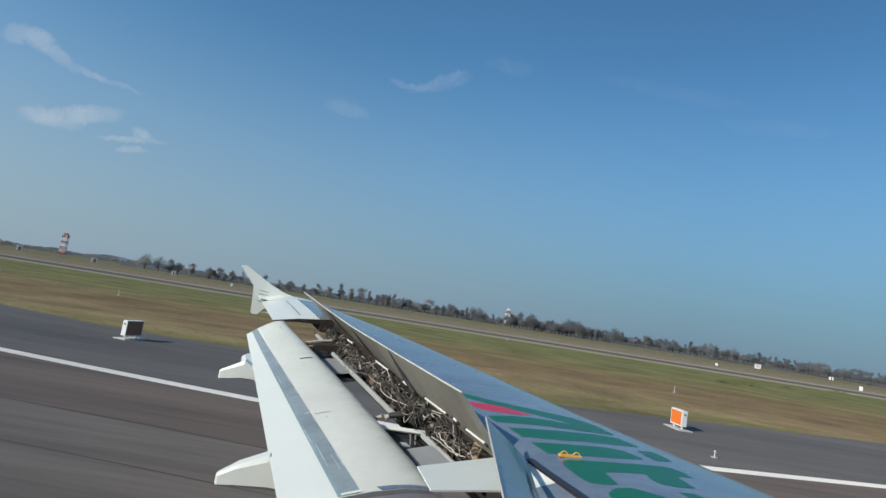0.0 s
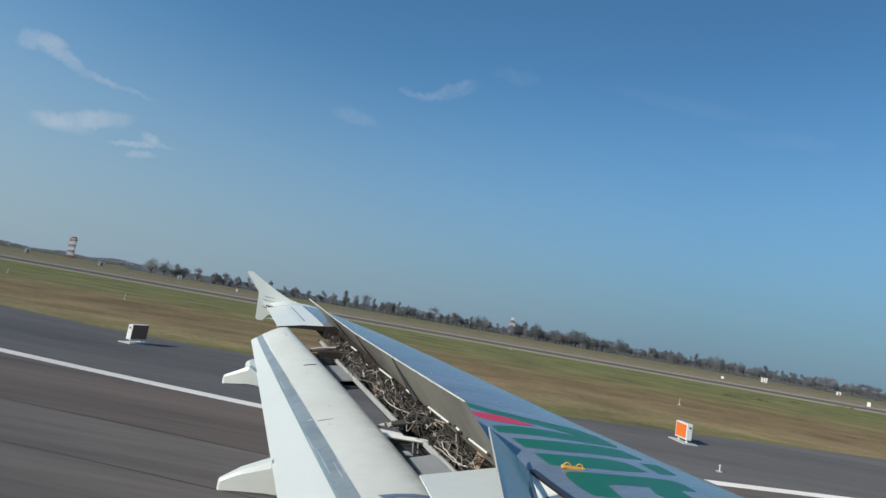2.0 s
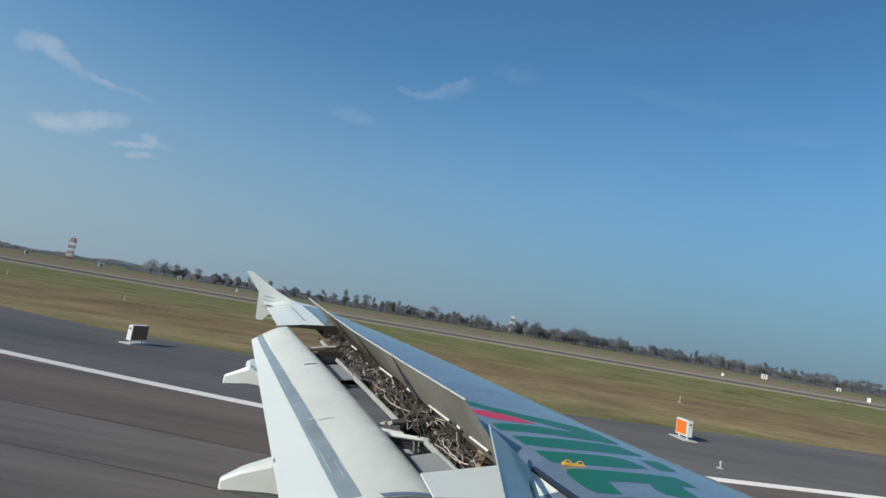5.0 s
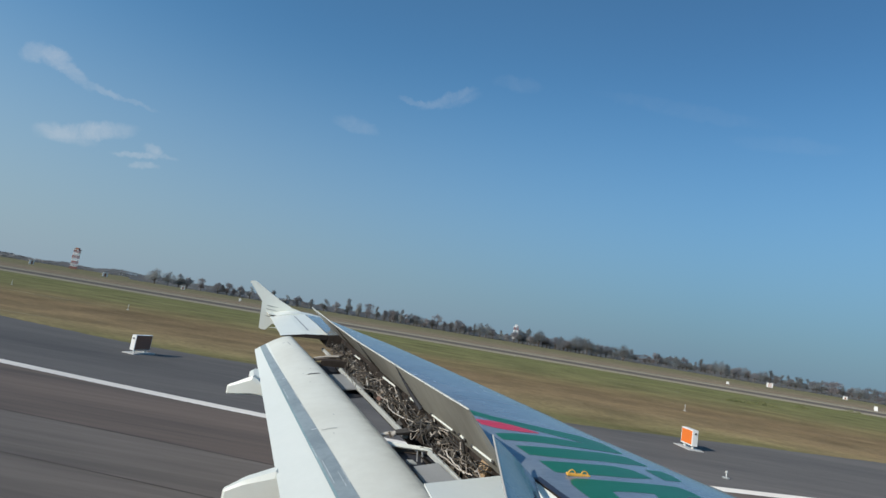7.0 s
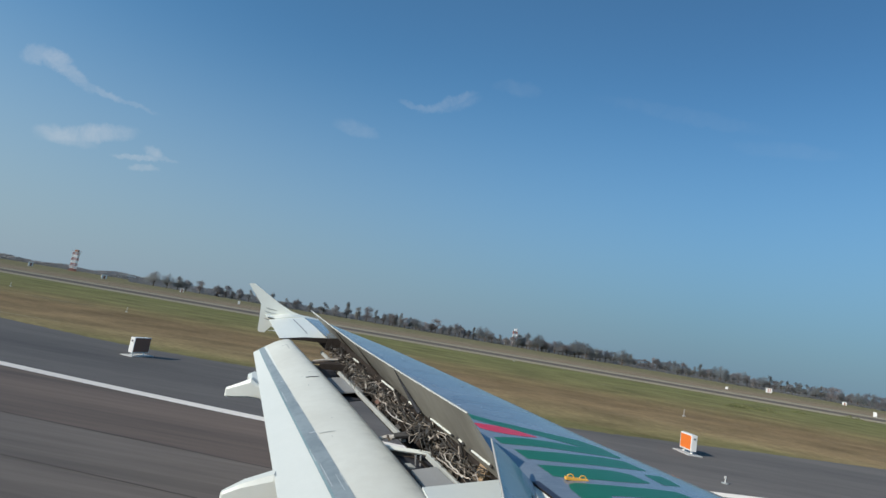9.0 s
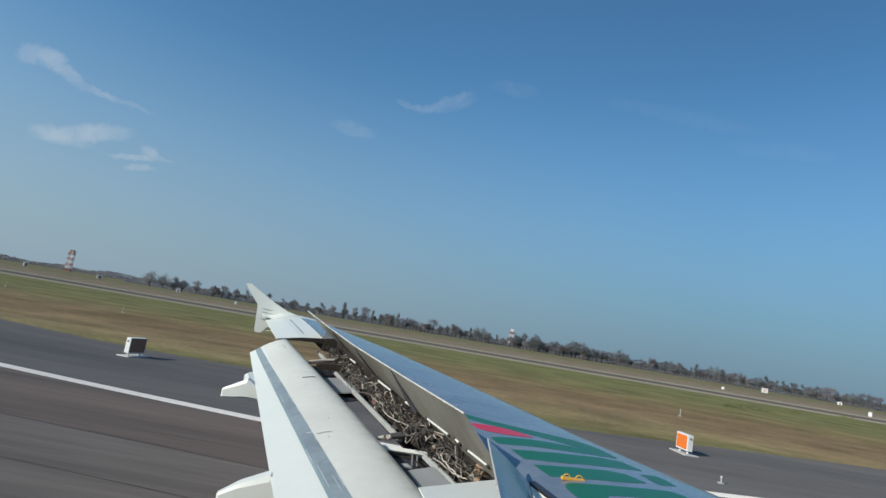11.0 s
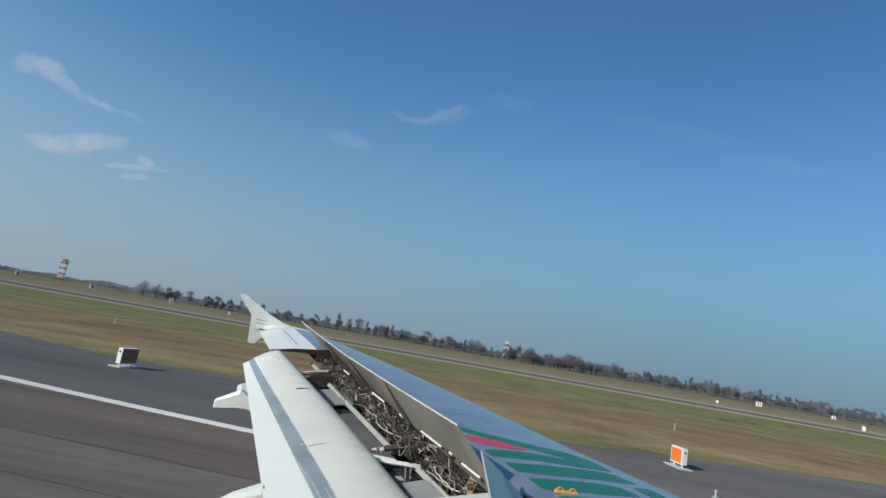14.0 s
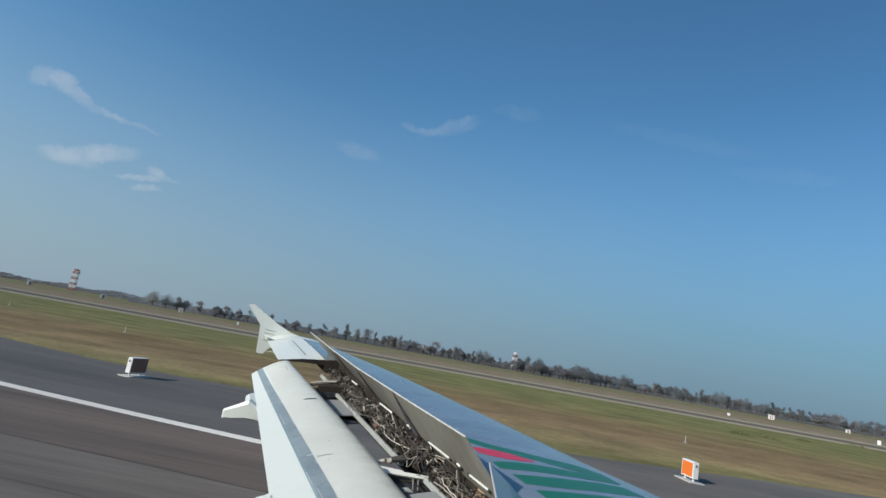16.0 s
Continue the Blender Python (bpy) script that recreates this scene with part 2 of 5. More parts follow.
M_BAR = surface("grey_beam_paint", (0.46, 0.47, 0.44), (0.28, 0.28, 0.26), rough=0.5, grain=14, stain=2.2, amount=0.7)
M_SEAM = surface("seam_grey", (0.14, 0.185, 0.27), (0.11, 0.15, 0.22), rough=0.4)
M_SEAM_PALE = surface("scuffed_paint", (0.26, 0.33, 0.44), (0.20, 0.26, 0.36), rough=0.4)
M_SHROUD = surface("mid_grey_paint", (0.28, 0.285, 0.285), (0.20, 0.205, 0.205), rough=0.55)
M_DARK = surface("dark_seal", (0.035, 0.037, 0.045), (0.015, 0.015, 0.018), rough=0.7)
M_GAP_SHADE = surface("blue_black_gap_shade", (0.030, 0.042, 0.072), (0.018, 0.026, 0.045), rough=0.6)
M_GREEN = surface("green_paint", (0.012, 0.148, 0.083), (0.012, 0.115, 0.070), rough=0.35, grain=9, stain=1.0, amount=0.5)
M_RED = surface("red_paint", (0.62, 0.03, 0.07), (0.48, 0.025, 0.05), rough=0.35, grain=9, stain=1.0, amount=0.5)
M_ORANGE = surface("orange_yellow_paint", (0.80, 0.42, 0.07), (0.62, 0.31, 0.06), rough=0.45)
M_PIPE_PALE = surface("weathered_tube", (0.47, 0.41, 0.35), (0.24, 0.205, 0.17), rough=0.45, metal=0.2, grain=18, stain=4, amount=0.9, per_object=0.2)
M_RUSTY = surface("rusty_brown_paint", (0.20, 0.095, 0.062), (0.10, 0.055, 0.04), rough=0.6, grain=16, stain=3, amount=0.9)
M_PANEL_SHADE = surface("dark_panel_shade", (0.055, 0.058, 0.070), (0.034, 0.036, 0.044), rough=0.6, grain=12, stain=2, amount=0.8)
M_END = surface("dark_grey_flap_end", (0.185, 0.19, 0.20), (0.12, 0.125, 0.135), rough=0.5, grain=10, stain=1.5, amount=0.8)
M_TRACK = surface("greasy_brown_metal", (0.20, 0.165, 0.135), (0.09, 0.072, 0.058), rough=0.55, grain=16, stain=3, amount=0.9)
M_TAN = surface("tan_block", (0.37, 0.25, 0.14), (0.21, 0.135, 0.075), rough=0.6)
M_RUBBER = surface("tyre_rubber", (0.03, 0.03, 0.03), rough=0.8)

M_RUNWAY = surface("runway_asphalt", gloss=0.15, colour=(0.190, 0.145, 0.119), other=(0.092, 0.075, 0.066), rough=0.85, grain=3.2, stain=0.42, amount=1.0, contrast=1.1,
                   bump=0.25, bump_scale=50, stretch=(0.05, 1, 1), turn=HEADING)
M_LANE = surface("grey_lane_asphalt", gloss=0.15, colour=(0.195, 0.165, 0.142), other=(0.110, 0.094, 0.083), rough=0.85, grain=3.6, stain=0.35, amount=1.0, contrast=0.9,
                 bump=0.25, bump_scale=50, stretch=(0.06, 1, 1), turn=HEADING)
M_TAR = surface("tar_seam", gloss=0.15, colour=(0.075, 0.062, 0.054), other=(0.14, 0.118, 0.10), rough=0.8, grain=1.5, stain=0.3, amount=0.9, stretch=(0.1, 1, 1), turn=HEADING)
M_SHOULDER = surface("shoulder_asphalt", gloss=0.15, colour=(0.148, 0.134, 0.124), other=(0.094, 0.087, 0.083), rough=0.85, grain=4.0, stain=0.22, amount=1.0, contrast=0.75,
                     bump=0.25, bump_scale=50, stretch=(0.08, 1, 1), turn=HEADING)
M_TAXI_LIGHT = surface("pale_worn_asphalt", gloss=0.15, colour=(0.34, 0.29, 0.205), other=(0.25, 0.212, 0.145), rough=0.9, grain=1.2, stain=0.1, amount=1.0, stretch=(0.08, 1, 1), turn=HEADING)
M_TAXI_DARK = surface("dark_asphalt", gloss=0.15, colour=(0.118, 0.098, 0.080), other=(0.076, 0.063, 0.052), rough=0.9, grain=1.2, stain=0.1, stretch=(0.08, 1, 1), turn=HEADING)
M_LINE = surface("worn_white_line", gloss=0.15, colour=(0.86, 0.79, 0.70), other=(0.66, 0.60, 0.53), rough=0.7, grain=6, stain=0.8, amount=0.6, stretch=(0.1, 1, 1), turn=HEADING)


def grass_material():
    """Dry and green grass in long bands beside the runway."""
    mat = bpy.data.materials.new("airfield_grass")
    mat.use_nodes = True
    tree = mat.node_tree
    shader = tree.nodes["Principled BSDF"]
    shader.inputs["Roughness"].default_value = 0.95
    shader.inputs["Specular IOR Level"].default_value = 0.1
    shader.inputs["Diffuse Roughness"].default_value = 0.15
    coord = tree.nodes.new("ShaderNodeTexCoord")
    place = tree.nodes.new("ShaderNodeMapping")
    place.vector_type = "TEXTURE"
    place.inputs["Rotation"].default_value = (0, 0, HEADING)
    tree.links.new(coord.outputs["Object"], place.inputs["Vector"])
    xyz = tree.nodes.new("ShaderNodeSeparateXYZ")
    tree.links.new(place.outputs[0], xyz.inputs[0])
    band = tree.nodes.new("ShaderNodeMapping")
    band.inputs["Scale"].default_value = (0.040, 0.070, 0)
    tree.links.new(place.outputs[0], band.inputs["Vector"])
    wide = node(tree, "ShaderNodeTexNoise", Scale=1.0, Detail=4.0, Roughness=0.5, Distortion=0.4)
    tree.links.new(band.outputs[0], wide.inputs["Vector"])
    warp = tree.nodes.new("ShaderNodeMath")
    warp.operation = "MULTIPLY_ADD"
    warp.inputs[1].default_value = 18.0
    tree.links.new(wide.outputs["Fac"], warp.inputs[0])
    tree.links.new(xyz.outputs["Y"], warp.inputs[2])
    across = tree.nodes.new("ShaderNodeMapRange")
    across.inputs["From Min"].default_value, across.inputs["From Max"].default_value = 47.4, 360.0
    tree.links.new(warp.outputs[0], across.inputs["Value"])
    ramp = tree.nodes.new("ShaderNodeValToRGB")
    stops = ((0.0, (0.185, 0.165, 0.068)), (0.005, (0.222, 0.186, 0.078)), (0.014, (0.290, 0.222, 0.106)), (0.035, (0.268, 0.188, 0.096)), (0.078, (0.225, 0.152, 0.077)),
             (0.112, (0.228, 0.172, 0.079)), (0.165, (0.196, 0.178, 0.071)), (0.30, (0.178, 0.175, 0.065)), (0.42, (0.212, 0.178, 0.091)),
             (0.58, (0.254, 0.190, 0.125)), (0.80, (0.228, 0.182, 0.110)), (1.0, (0.191, 0.168, 0.086)))
    while len(ramp.color_ramp.elements) < len(stops):
        ramp.color_ramp.elements.new(0.5)
    for stop, (where, colour) in zip(ramp.color_ramp.elements, stops):
        stop.position, stop.color = where, (*colour, 1)
    tree.links.new(across.outputs[0], ramp.inputs["Fac"])
    fine = node(tree, "ShaderNodeTexNoise", Scale=2.2, Detail=8.0, Roughness=0.75)
    patch = node(tree, "ShaderNodeTexNoise", Scale=0.16, Detail=6.0, Roughness=0.6)
    flat = tree.nodes.new("ShaderNodeMapping")
    flat.inputs["Scale"].default_value = (0.75, 1, 1)
    tree.links.new(place.outputs[0], flat.inputs["Vector"])
    for n in (fine, patch):
        tree.links.new(flat.outputs[0], n.inputs["Vector"])
    both = tree.nodes.new("ShaderNodeMath")
    both.operation = "MULTIPLY"
    tree.links.new(fine.outputs["Fac"], both.inputs[0])
    tree.links.new(patch.outputs["Fac"], both.inputs[1])
    tone = tree.nodes.new("ShaderNodeMapRange")
    tone.inputs["From Min"].default_value, tone.inputs["From Max"].default_value = 0.14, 0.36
    tone.inputs["To Min"].default_value, tone.inputs["To Max"].default_value = 0.58, 1.30
    tree.links.new(both.outputs[0], tone.inputs["Value"])
    bare = tree.nodes.new("ShaderNodeMapping")
    bare.inputs["Scale"].default_value = (0.022, 0.42, 0)
    bare.inputs["Location"].default_value = (3.7, 1.3, 0)
    tree.links.new(place.outputs[0], bare.inputs["Vector"])
    worn = node(tree, "ShaderNodeTexNoise", Scale=1.0, Detail=4.0, Roughness=0.55)
    tree.links.new(bare.outputs[0], worn.inputs["Vector"])
    worn_share = tree.nodes.new("ShaderNodeMapRange")
    worn_share.inputs["From Min"].default_value, worn_share.inputs["From Max"].default_value = 0.635, 0.72
    worn_share.inputs["To Max"].default_value = 0.75
    tree.links.new(worn.outputs["Fac"], worn_share.inputs["Value"])
    soil = tree.nodes.new("ShaderNodeMix")
    soil.data_type = "RGBA"
    soil.inputs["B"].default_value = (0.36, 0.31, 0.20, 1)
    tree.links.new(worn_share.outputs[0], soil.inputs["Factor"])
    tree.links.new(ramp.outputs[0], soil.inputs["A"])
    hsv = tree.nodes.new("ShaderNodeHueSaturation")
    tree.links.new(tone.outputs[0], hsv.inputs["Value"])
    tree.links.new(soil.outputs["Result"], hsv.inputs["Color"])
    tree.links.new(hsv.outputs[0], shader.inputs["Base Color"])
    relief = node(tree, "ShaderNodeBump", Strength=0.6, Distance=0.12)
    tree.links.new(fine.outputs["Fac"], relief.inputs["Height"])
    tree.links.new(relief.outputs[0], shader.inputs["Normal"])
    return mat


M_GRASS = grass_material()
# foliage paled towards blue-grey: the haze of distance is in the base colours
M_LEAF = surface("hazed_winter_foliage", (0.400, 0.392, 0.392), (0.445, 0.418, 0.415), rough=0.95, grain=0.9, stain=0.12, amount=1.0, per_object=0.25)


def let_light_through(mat, share):
    """Thin leaves pass on part of the light that falls on their far side."""
    tree = mat.node_tree
    shader, out = tree.nodes["Principled BSDF"], tree.nodes["Material Output"]
    thin = tree.nodes.new("ShaderNodeBsdfTranslucent")
    tree.links.new(shader.inputs["Base Color"].links[0].from_socket, thin.inputs["Color"])
    both = tree.nodes.new("ShaderNodeMixShader")
    both.inputs[0].default_value = share
    tree.links.new(shader.outputs[0], both.inputs[1])
    tree.links.new(thin.outputs[0], both.inputs[2])
    tree.links.new(both.outputs[0], out.inputs["Surface"])


# the same haze is mixed into these leaf and wood colours
M_LEAF_GREEN = surface("hazed_green_foliage", (0.360, 0.368, 0.358), (0.405, 0.400, 0.392), rough=0.95, grain=0.9, stain=0.12, amount=1.0, per_object=0.22)
M_LEAF_BROWN = surface("hazed_brown_foliage", (0.425, 0.388, 0.380), (0.480, 0.435, 0.425), rough=0.95, grain=0.9, stain=0.12, amount=1.0, per_object=0.22)
M_WOODS = surface("hazed_winter_woods", (0.295, 0.295, 0.302), (0.325, 0.315, 0.315), rough=0.95, grain=0.3, stain=0.05, amount=1.0)
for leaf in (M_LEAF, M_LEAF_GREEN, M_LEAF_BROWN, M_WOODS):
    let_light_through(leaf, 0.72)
M_TUFT_GREEN = surface("shrub_leaves", (0.120, 0.135, 0.055), (0.175, 0.165, 0.075), rough=0.9, grain=0.8, stain=0.08, amount=1.0, gloss=0.1)
M_BARK = surface("grey_bark", (0.13, 0.10, 0.08), (0.07, 0.055, 0.045), rough=0.95, grain=4, stain=0.8)
M_MAST_RED = surface("faded_red_steel", (0.36, 0.115, 0.085), (0.26, 0.09, 0.07), rough=0.6)
M_MAST_WHITE = surface("white_steel", (0.78, 0.78, 0.77), (0.60, 0.60, 0.60), rough=0.6)
M_HUT = surface("white_hut_paint", (0.80, 0.79, 0.76), (0.66, 0.64, 0.60), rough=0.7)
M_SIGN_BACK = surface("brown_sign_back", (0.30, 0.135, 0.085), (0.20, 0.095, 0.065), rough=0.6)
M_SIGN_ORANGE = surface("orange_sign_face", (0.85, 0.20, 0.03), (0.75, 0.16, 0.03), rough=0.5, amount=0.3)
M_SIGN_YELLOW = surface("yellow_sign_face", (0.80, 0.62, 0.10), (0.70, 0.52, 0.08), rough=0.5, amount=0.3)
M_CONCRETE = surface("pale_concrete", (0.55, 0.54, 0.51), (0.40, 0.39, 0.36), rough=0.9, grain=6, stain=1.0)


# ---- mesh helpers ----
def part(name, bm, material, parent=None, label=""):
    """Links a bmesh as one mesh object, under a thing or a part where one is given."""
    bmesh.ops.recalc_face_normals(bm, faces=bm.faces)
    mesh = bpy.data.meshes.new(name)
    bm.to_mesh(mesh)
    bm.free()
    for m in material if isinstance(material, (list, tuple)) else (material,):
        mesh.materials.append(m)
    ob = new(name, mesh)
    ob.parent = parent
    return tagged(ob, label=label)


def smooth(ob, angle=35):
    ob.data.polygons.foreach_set("use_smooth", [True] * len(ob.data.polygons))
    ob.data.set_sharp_from_angle(angle=radians(angle))
    return ob


def loft(bm, rings, cap=True, material=0):
    """A skin over closed rings of equal length."""
    rows = [[bm.verts.new(p) for p in ring] for ring in rings]
    n = len(rows[0])
    faces = []
    for a, b in zip(rows, rows[1:]):
        for i in range(n):
            faces.append(bm.faces.new((a[i], a[(i + 1) % n], b[(i + 1) % n], b[i])))
    if cap:
        faces.append(bm.faces.new(rows[0][::-1]))
        faces.append(bm.faces.new(rows[-1]))
    for f in faces:
        f.material_index = material
    return faces


def block(bm, x0, x1, y0, y1, z0, z1, m=Matrix(), bevel=0.0):
    corners = [m @ Vector((x, y, z)) for z in (z0, z1) for x, y in ((x0, y0), (x1, y0), (x1, y1), (x0, y1))]
    fs = loft(bm, [corners[:4], corners[4:]])
    if bevel:
        edges = list({e for f in fs for e in f.edges})
        bmesh.ops.bevel(bm, geom=edges, offset=bevel, segments=2, affect="EDGES", profile=0.6)
    return bm


def slab(bm, corners, thick, way=Vector((0, 0, -1))):
    """A plate from four corners with a thickness."""
    low = [Vector(c) for c in corners]
    loft(bm, [low, [c + way * thick for c in low]])
    return bm


def tube(bm, points, radius, sides=6):
    points = [Vector(p) for p in points]
    rings = []
    for i, p in enumerate(points):
        d = (points[min(i + 1, len(points) - 1)] - points[max(i - 1, 0)]).normalized()
        a = d.orthogonal().normalized()
        b = d.cross(a)
        r = radius[i] if isinstance(radius, (list, tuple)) else radius
        rings.append([p + (a * math.cos(k * math.tau / sides) + b * math.sin(k * math.tau / sides)) * r for k in range(sides)])
    for i in range(1, len(rings)):  # keep the rings turned alike
        best = min(range(sides), key=lambda k: sum((rings[i][(j + k) % sides] - points[i] - rings[i - 1][j] + points[i - 1]).length for j in range(sides)))
        rings[i] = rings[i][best:] + rings[i][:best]
    loft(bm, rings)
    return bm


def bent(points, times=2):
    """The same run with its corners rounded off."""
    pts = [Vector(p) for p in points]
    for _ in range(times):
        out = [pts[0]]
        for a, b in zip(pts, pts[1:]):
            out += [a.lerp(b, 0.25), a.lerp(b, 0.75)]
        pts = out + [pts[-1]]
    return pts


def thing(name, label, category, at=(0, 0, 0), group="", kind=""):
    ob = new(name)
    ob.location = at
    ob.empty_display_size = 0.2
    return tagged(ob, label=label, category=category, group=group, kind=kind)


# ---- ground, runway and taxiway ----
def along(u, v, z=0.0):
    """A place u metres along and v metres out from the aircraft, in the runway's directions."""
    c, s = math.cos(HEADING), math.sin(HEADING)
    return Vector((u * c - v * s, u * s + v * c, z))


def strip(name, u0, u1, v0, v1, z, thick, material, label, cuts=1):
    bm = bmesh.new()
    for i in range(cuts):
        a, b = u0 + (u1 - u0) * i / cuts, u0 + (u1 - u0) * (i + 1) / cuts
        slab(bm, [along(a, v0, z), along(b, v0, z), along(b, v1, z), along(a, v1, z)], thick)
    ob = part(name, bm, material)
    return tagged(ob, label=label, category=name.replace("_", " "), kind="structure")


def edge_v(u):
    """The runway's painted edge: it draws in slowly, then flares towards the exit ahead."""
    if u < 0:
        w = min(-u, 40)
        return 21.5 + 0.085 * w + 0.0024 * w * w
    return 21.5 + 14 * math.tanh(0.30 * (u - 5.5 * (1 - math.exp(-u / 5.5))) / 14)


def grass_v(u):
    k = min(max((u + 12) / 16, 0), 1)
    w = u - 7
    back = 0.27 * min(max(-21 - u, 0), 25)
    return 37.5 + back - 2.2 * k * k * (3 - 2 * k) + (16 * math.tanh(0.36 * (w - 2 * (1 - math.exp(-w / 2))) / 16) if w > 0 else 0)


def ribbon(name, near, far, z, material, label, drop=0.0, steps=None):
    """A paved surface between two edges given as functions of the way along, with an outer rim of its own depth."""
    bm = bmesh.new()
    rows = []
    for u in steps or [-900 + 20 * i for i in range(41)] + [-90 + 1.0 * i for i in range(290)] + [200 + 20 * i for i in range(36)]:
        a, b = near(u), far(u)
        rows.append([bm.verts.new(p) for p in (along(u, a, z - drop), along(u, a, z), along(u, (a + b) / 2, z), along(u, b, z), along(u, b, z - drop))])
    for r, q in zip(rows, rows[1:]):
        for k in range(4) if drop else (1, 2):
            bm.faces.new((r[k], q[k], q[k + 1], r[k + 1]))
    ob = part(name, bm, material)
    return tagged(ob, label=label, category=name.replace("_", " "), kind="structure")


def build_ground():
    bm = bmesh.new()
    slab(bm, [(-4500, -4500, 0), (4500, -4500, 0), (4500, 4500, 0), (-4500, 4500, 0)], 1.0)
    tagged(part("ground", bm, M_GRASS), label="flat airfield grass, green with dry brown patches", category="grass", kind="structure")
    ribbon("runway", lambda u: -23, lambda u: edge_v(u) + 0.4, 0.030, M_RUNWAY, "brown-grey runway asphalt with rubber streaks", 0.2)
    def seam(u, v, k):
        return v - 0.09 * max(min(u + 9, 9), -30) + 0.14 * noise.noise(Vector((u * 0.12, 7.0 * k, 0)))
    ribbon("runway_lane", lambda u: 4.0, lambda u: seam(u, 16.4, 1), 0.0335, M_LANE, "greyer asphalt lane of the runway", 0.003)
    for v, w, k in ((16.45, 0.045, 1), (13.2, 0.03, 2)):
        ribbon("tar_seam", lambda u: seam(u, v, k) - w, lambda u: seam(u, v, k) + w * (1 + noise.noise(Vector((u * 0.3, k, 0)))), 0.0375, M_TAR, "dark tar seam along the runway")
    fine = [-900 + 20 * i for i in range(41)] + [-90 + 0.35 * i for i in range(800)] + [200 + 20 * i for i in range(36)]
    ribbon("shoulder", lambda u: edge_v(u) + 0.4,  # grass creeps over the outer edge
           lambda u: grass_v(u) + 0.30 * noise.noise(Vector((u * 0.35, 2.0, 0))) + 0.22 * noise.noise(Vector((u * 1.7, 5.0, 0))), 0.026, M_SHOULDER, "dark grey asphalt runway shoulder", 0.19, fine)
    ribbon("runway_edge_line", lambda u: edge_v(u) - 0.36, lambda u: edge_v(u) + 0.34, 0.036, M_LINE, "worn white painted runway edge line", 0.002)
    strip("taxiway", -2500, 2500, 147, 212, 0.020, 0.2, M_TAXI_LIGHT, "pale worn asphalt of a parallel taxiway")
    strip("taxiway_centre", -2500, 2500, 161, 184, 0.026, 0.004, M_TAXI_DARK, "darker asphalt band along the taxiway")
    strip("taxiway_edge", -2500, 2500, 204, 208, 0.026, 0.004, M_TAXI_DARK, "darker asphalt edge of the taxiway")


build_ground()

# ---- the aircraft's wing ----
Y_KINK, Y_SPOILER_OUT, Y_AILERON_OUT, Y_TIP = 5.05, 11.80, 14.85, 15.40


def base_z(y):
    return 2.845 + 0.087 * y


def lead_x(y):
    return 7.17 - 0.513 * y


def trail_x(y):
    return 0.844 if y < 4.85 else 0.844 - 0.285 * (y - 4.85)


def hinge_x(y):
    """The line behind which the upper skin gives way to spoilers or the aileron."""
    if y < Y_KINK:
        return 1.87 + 0.25 * (Y_KINK - y)
    if y <= Y_SPOILER_OUT:
        return 1.68 - 0.259 * (y - Y_KINK)
    return -0.34 - 0.25 * (y - Y_SPOILER_OUT)


def top_z(x, y):
    chord = lead_x(y) - trail_x(y)
    u = (lead_x(y) - x) / chord
    crest = 0.032 + 0.020 * min(max((y - 7) / 3.5, 0), 1)
    if u > 0.45:
        g = crest - (crest + 0.005) * (min(u, 0.85) - 0.45) ** 2 / 0.1024 - max(u - 0.85, 0) * 0.1
    else:
        nose = -0.035 + 0.052 * min(max((y - 7) / 5, 0), 1)
        g = crest - (crest - nose) * ((0.45 - max(u, 0)) / 0.45) ** 3
    return base_z(y) + chord * g


def low_z(x, y):
    chord = lead_x(y) - trail_x(y)
    u = min(max((lead_x(y) - x) / chord, 0), 1)
    return base_z(y) - chord * (0.035 + 0.075 * math.sin(math.pi * min(u / 0.85, 1) ** 0.55) ** 0.8)


aircraft = thing("airliner", "airliner with white and grey wing, flaps lowered and spoilers raised", "aircraft", (0, 0, 0))


def wing_ring(y, rear):
    front = lead_x(y)
    upper = [(front + (rear - front) * (i / 36) ** 1.3, y) for i in range(37)]
    ring = [(x, y, top_z(x, y)) for x, _ in upper]
    lower = [(rear + (front - rear) * (i / 9) ** 0.8, y) for i in range(0, 9)]
    return ring + [(x, y, low_z(x, y)) for x, _ in lower]


def build_wing_box():
    bm = bmesh.new()
    stations = [-0.6 + (Y_KINK + 0.6) * i / 24 for i in range(25)]
    loft(bm, [wing_ring(y, hinge_x(y - 1e-4)) for y in stations])
    stations = [Y_KINK + (Y_SPOILER_OUT - Y_KINK) * i / 32 for i in range(33)]
    loft(bm, [wing_ring(y, hinge_x(min(y + 1e-4, Y_SPOILER_OUT))) for y in stations])
    stations = [Y_SPOILER_OUT + 1e-3 + (Y_AILERON_OUT - Y_SPOILER_OUT) * i / 10 for i in range(11)]
    loft(bm, [wing_ring(y, hinge_x(y + 1e-3)) for y in stations])
    stations = [Y_AILERON_OUT + (Y_TIP - Y_AILERON_OUT) * i / 2 for i in range(3)]
    loft(bm, [wing_ring(y, trail_x(y) + 0.02) for y in stations])
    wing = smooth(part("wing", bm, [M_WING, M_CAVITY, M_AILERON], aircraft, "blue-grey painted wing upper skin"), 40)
    # aft and section-end faces take the cavity brown, its shade included
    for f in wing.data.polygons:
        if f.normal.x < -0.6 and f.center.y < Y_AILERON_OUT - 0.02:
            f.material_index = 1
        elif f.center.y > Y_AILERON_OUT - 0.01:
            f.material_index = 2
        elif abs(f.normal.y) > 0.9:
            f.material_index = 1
    return wing


wing = build_wing_box()


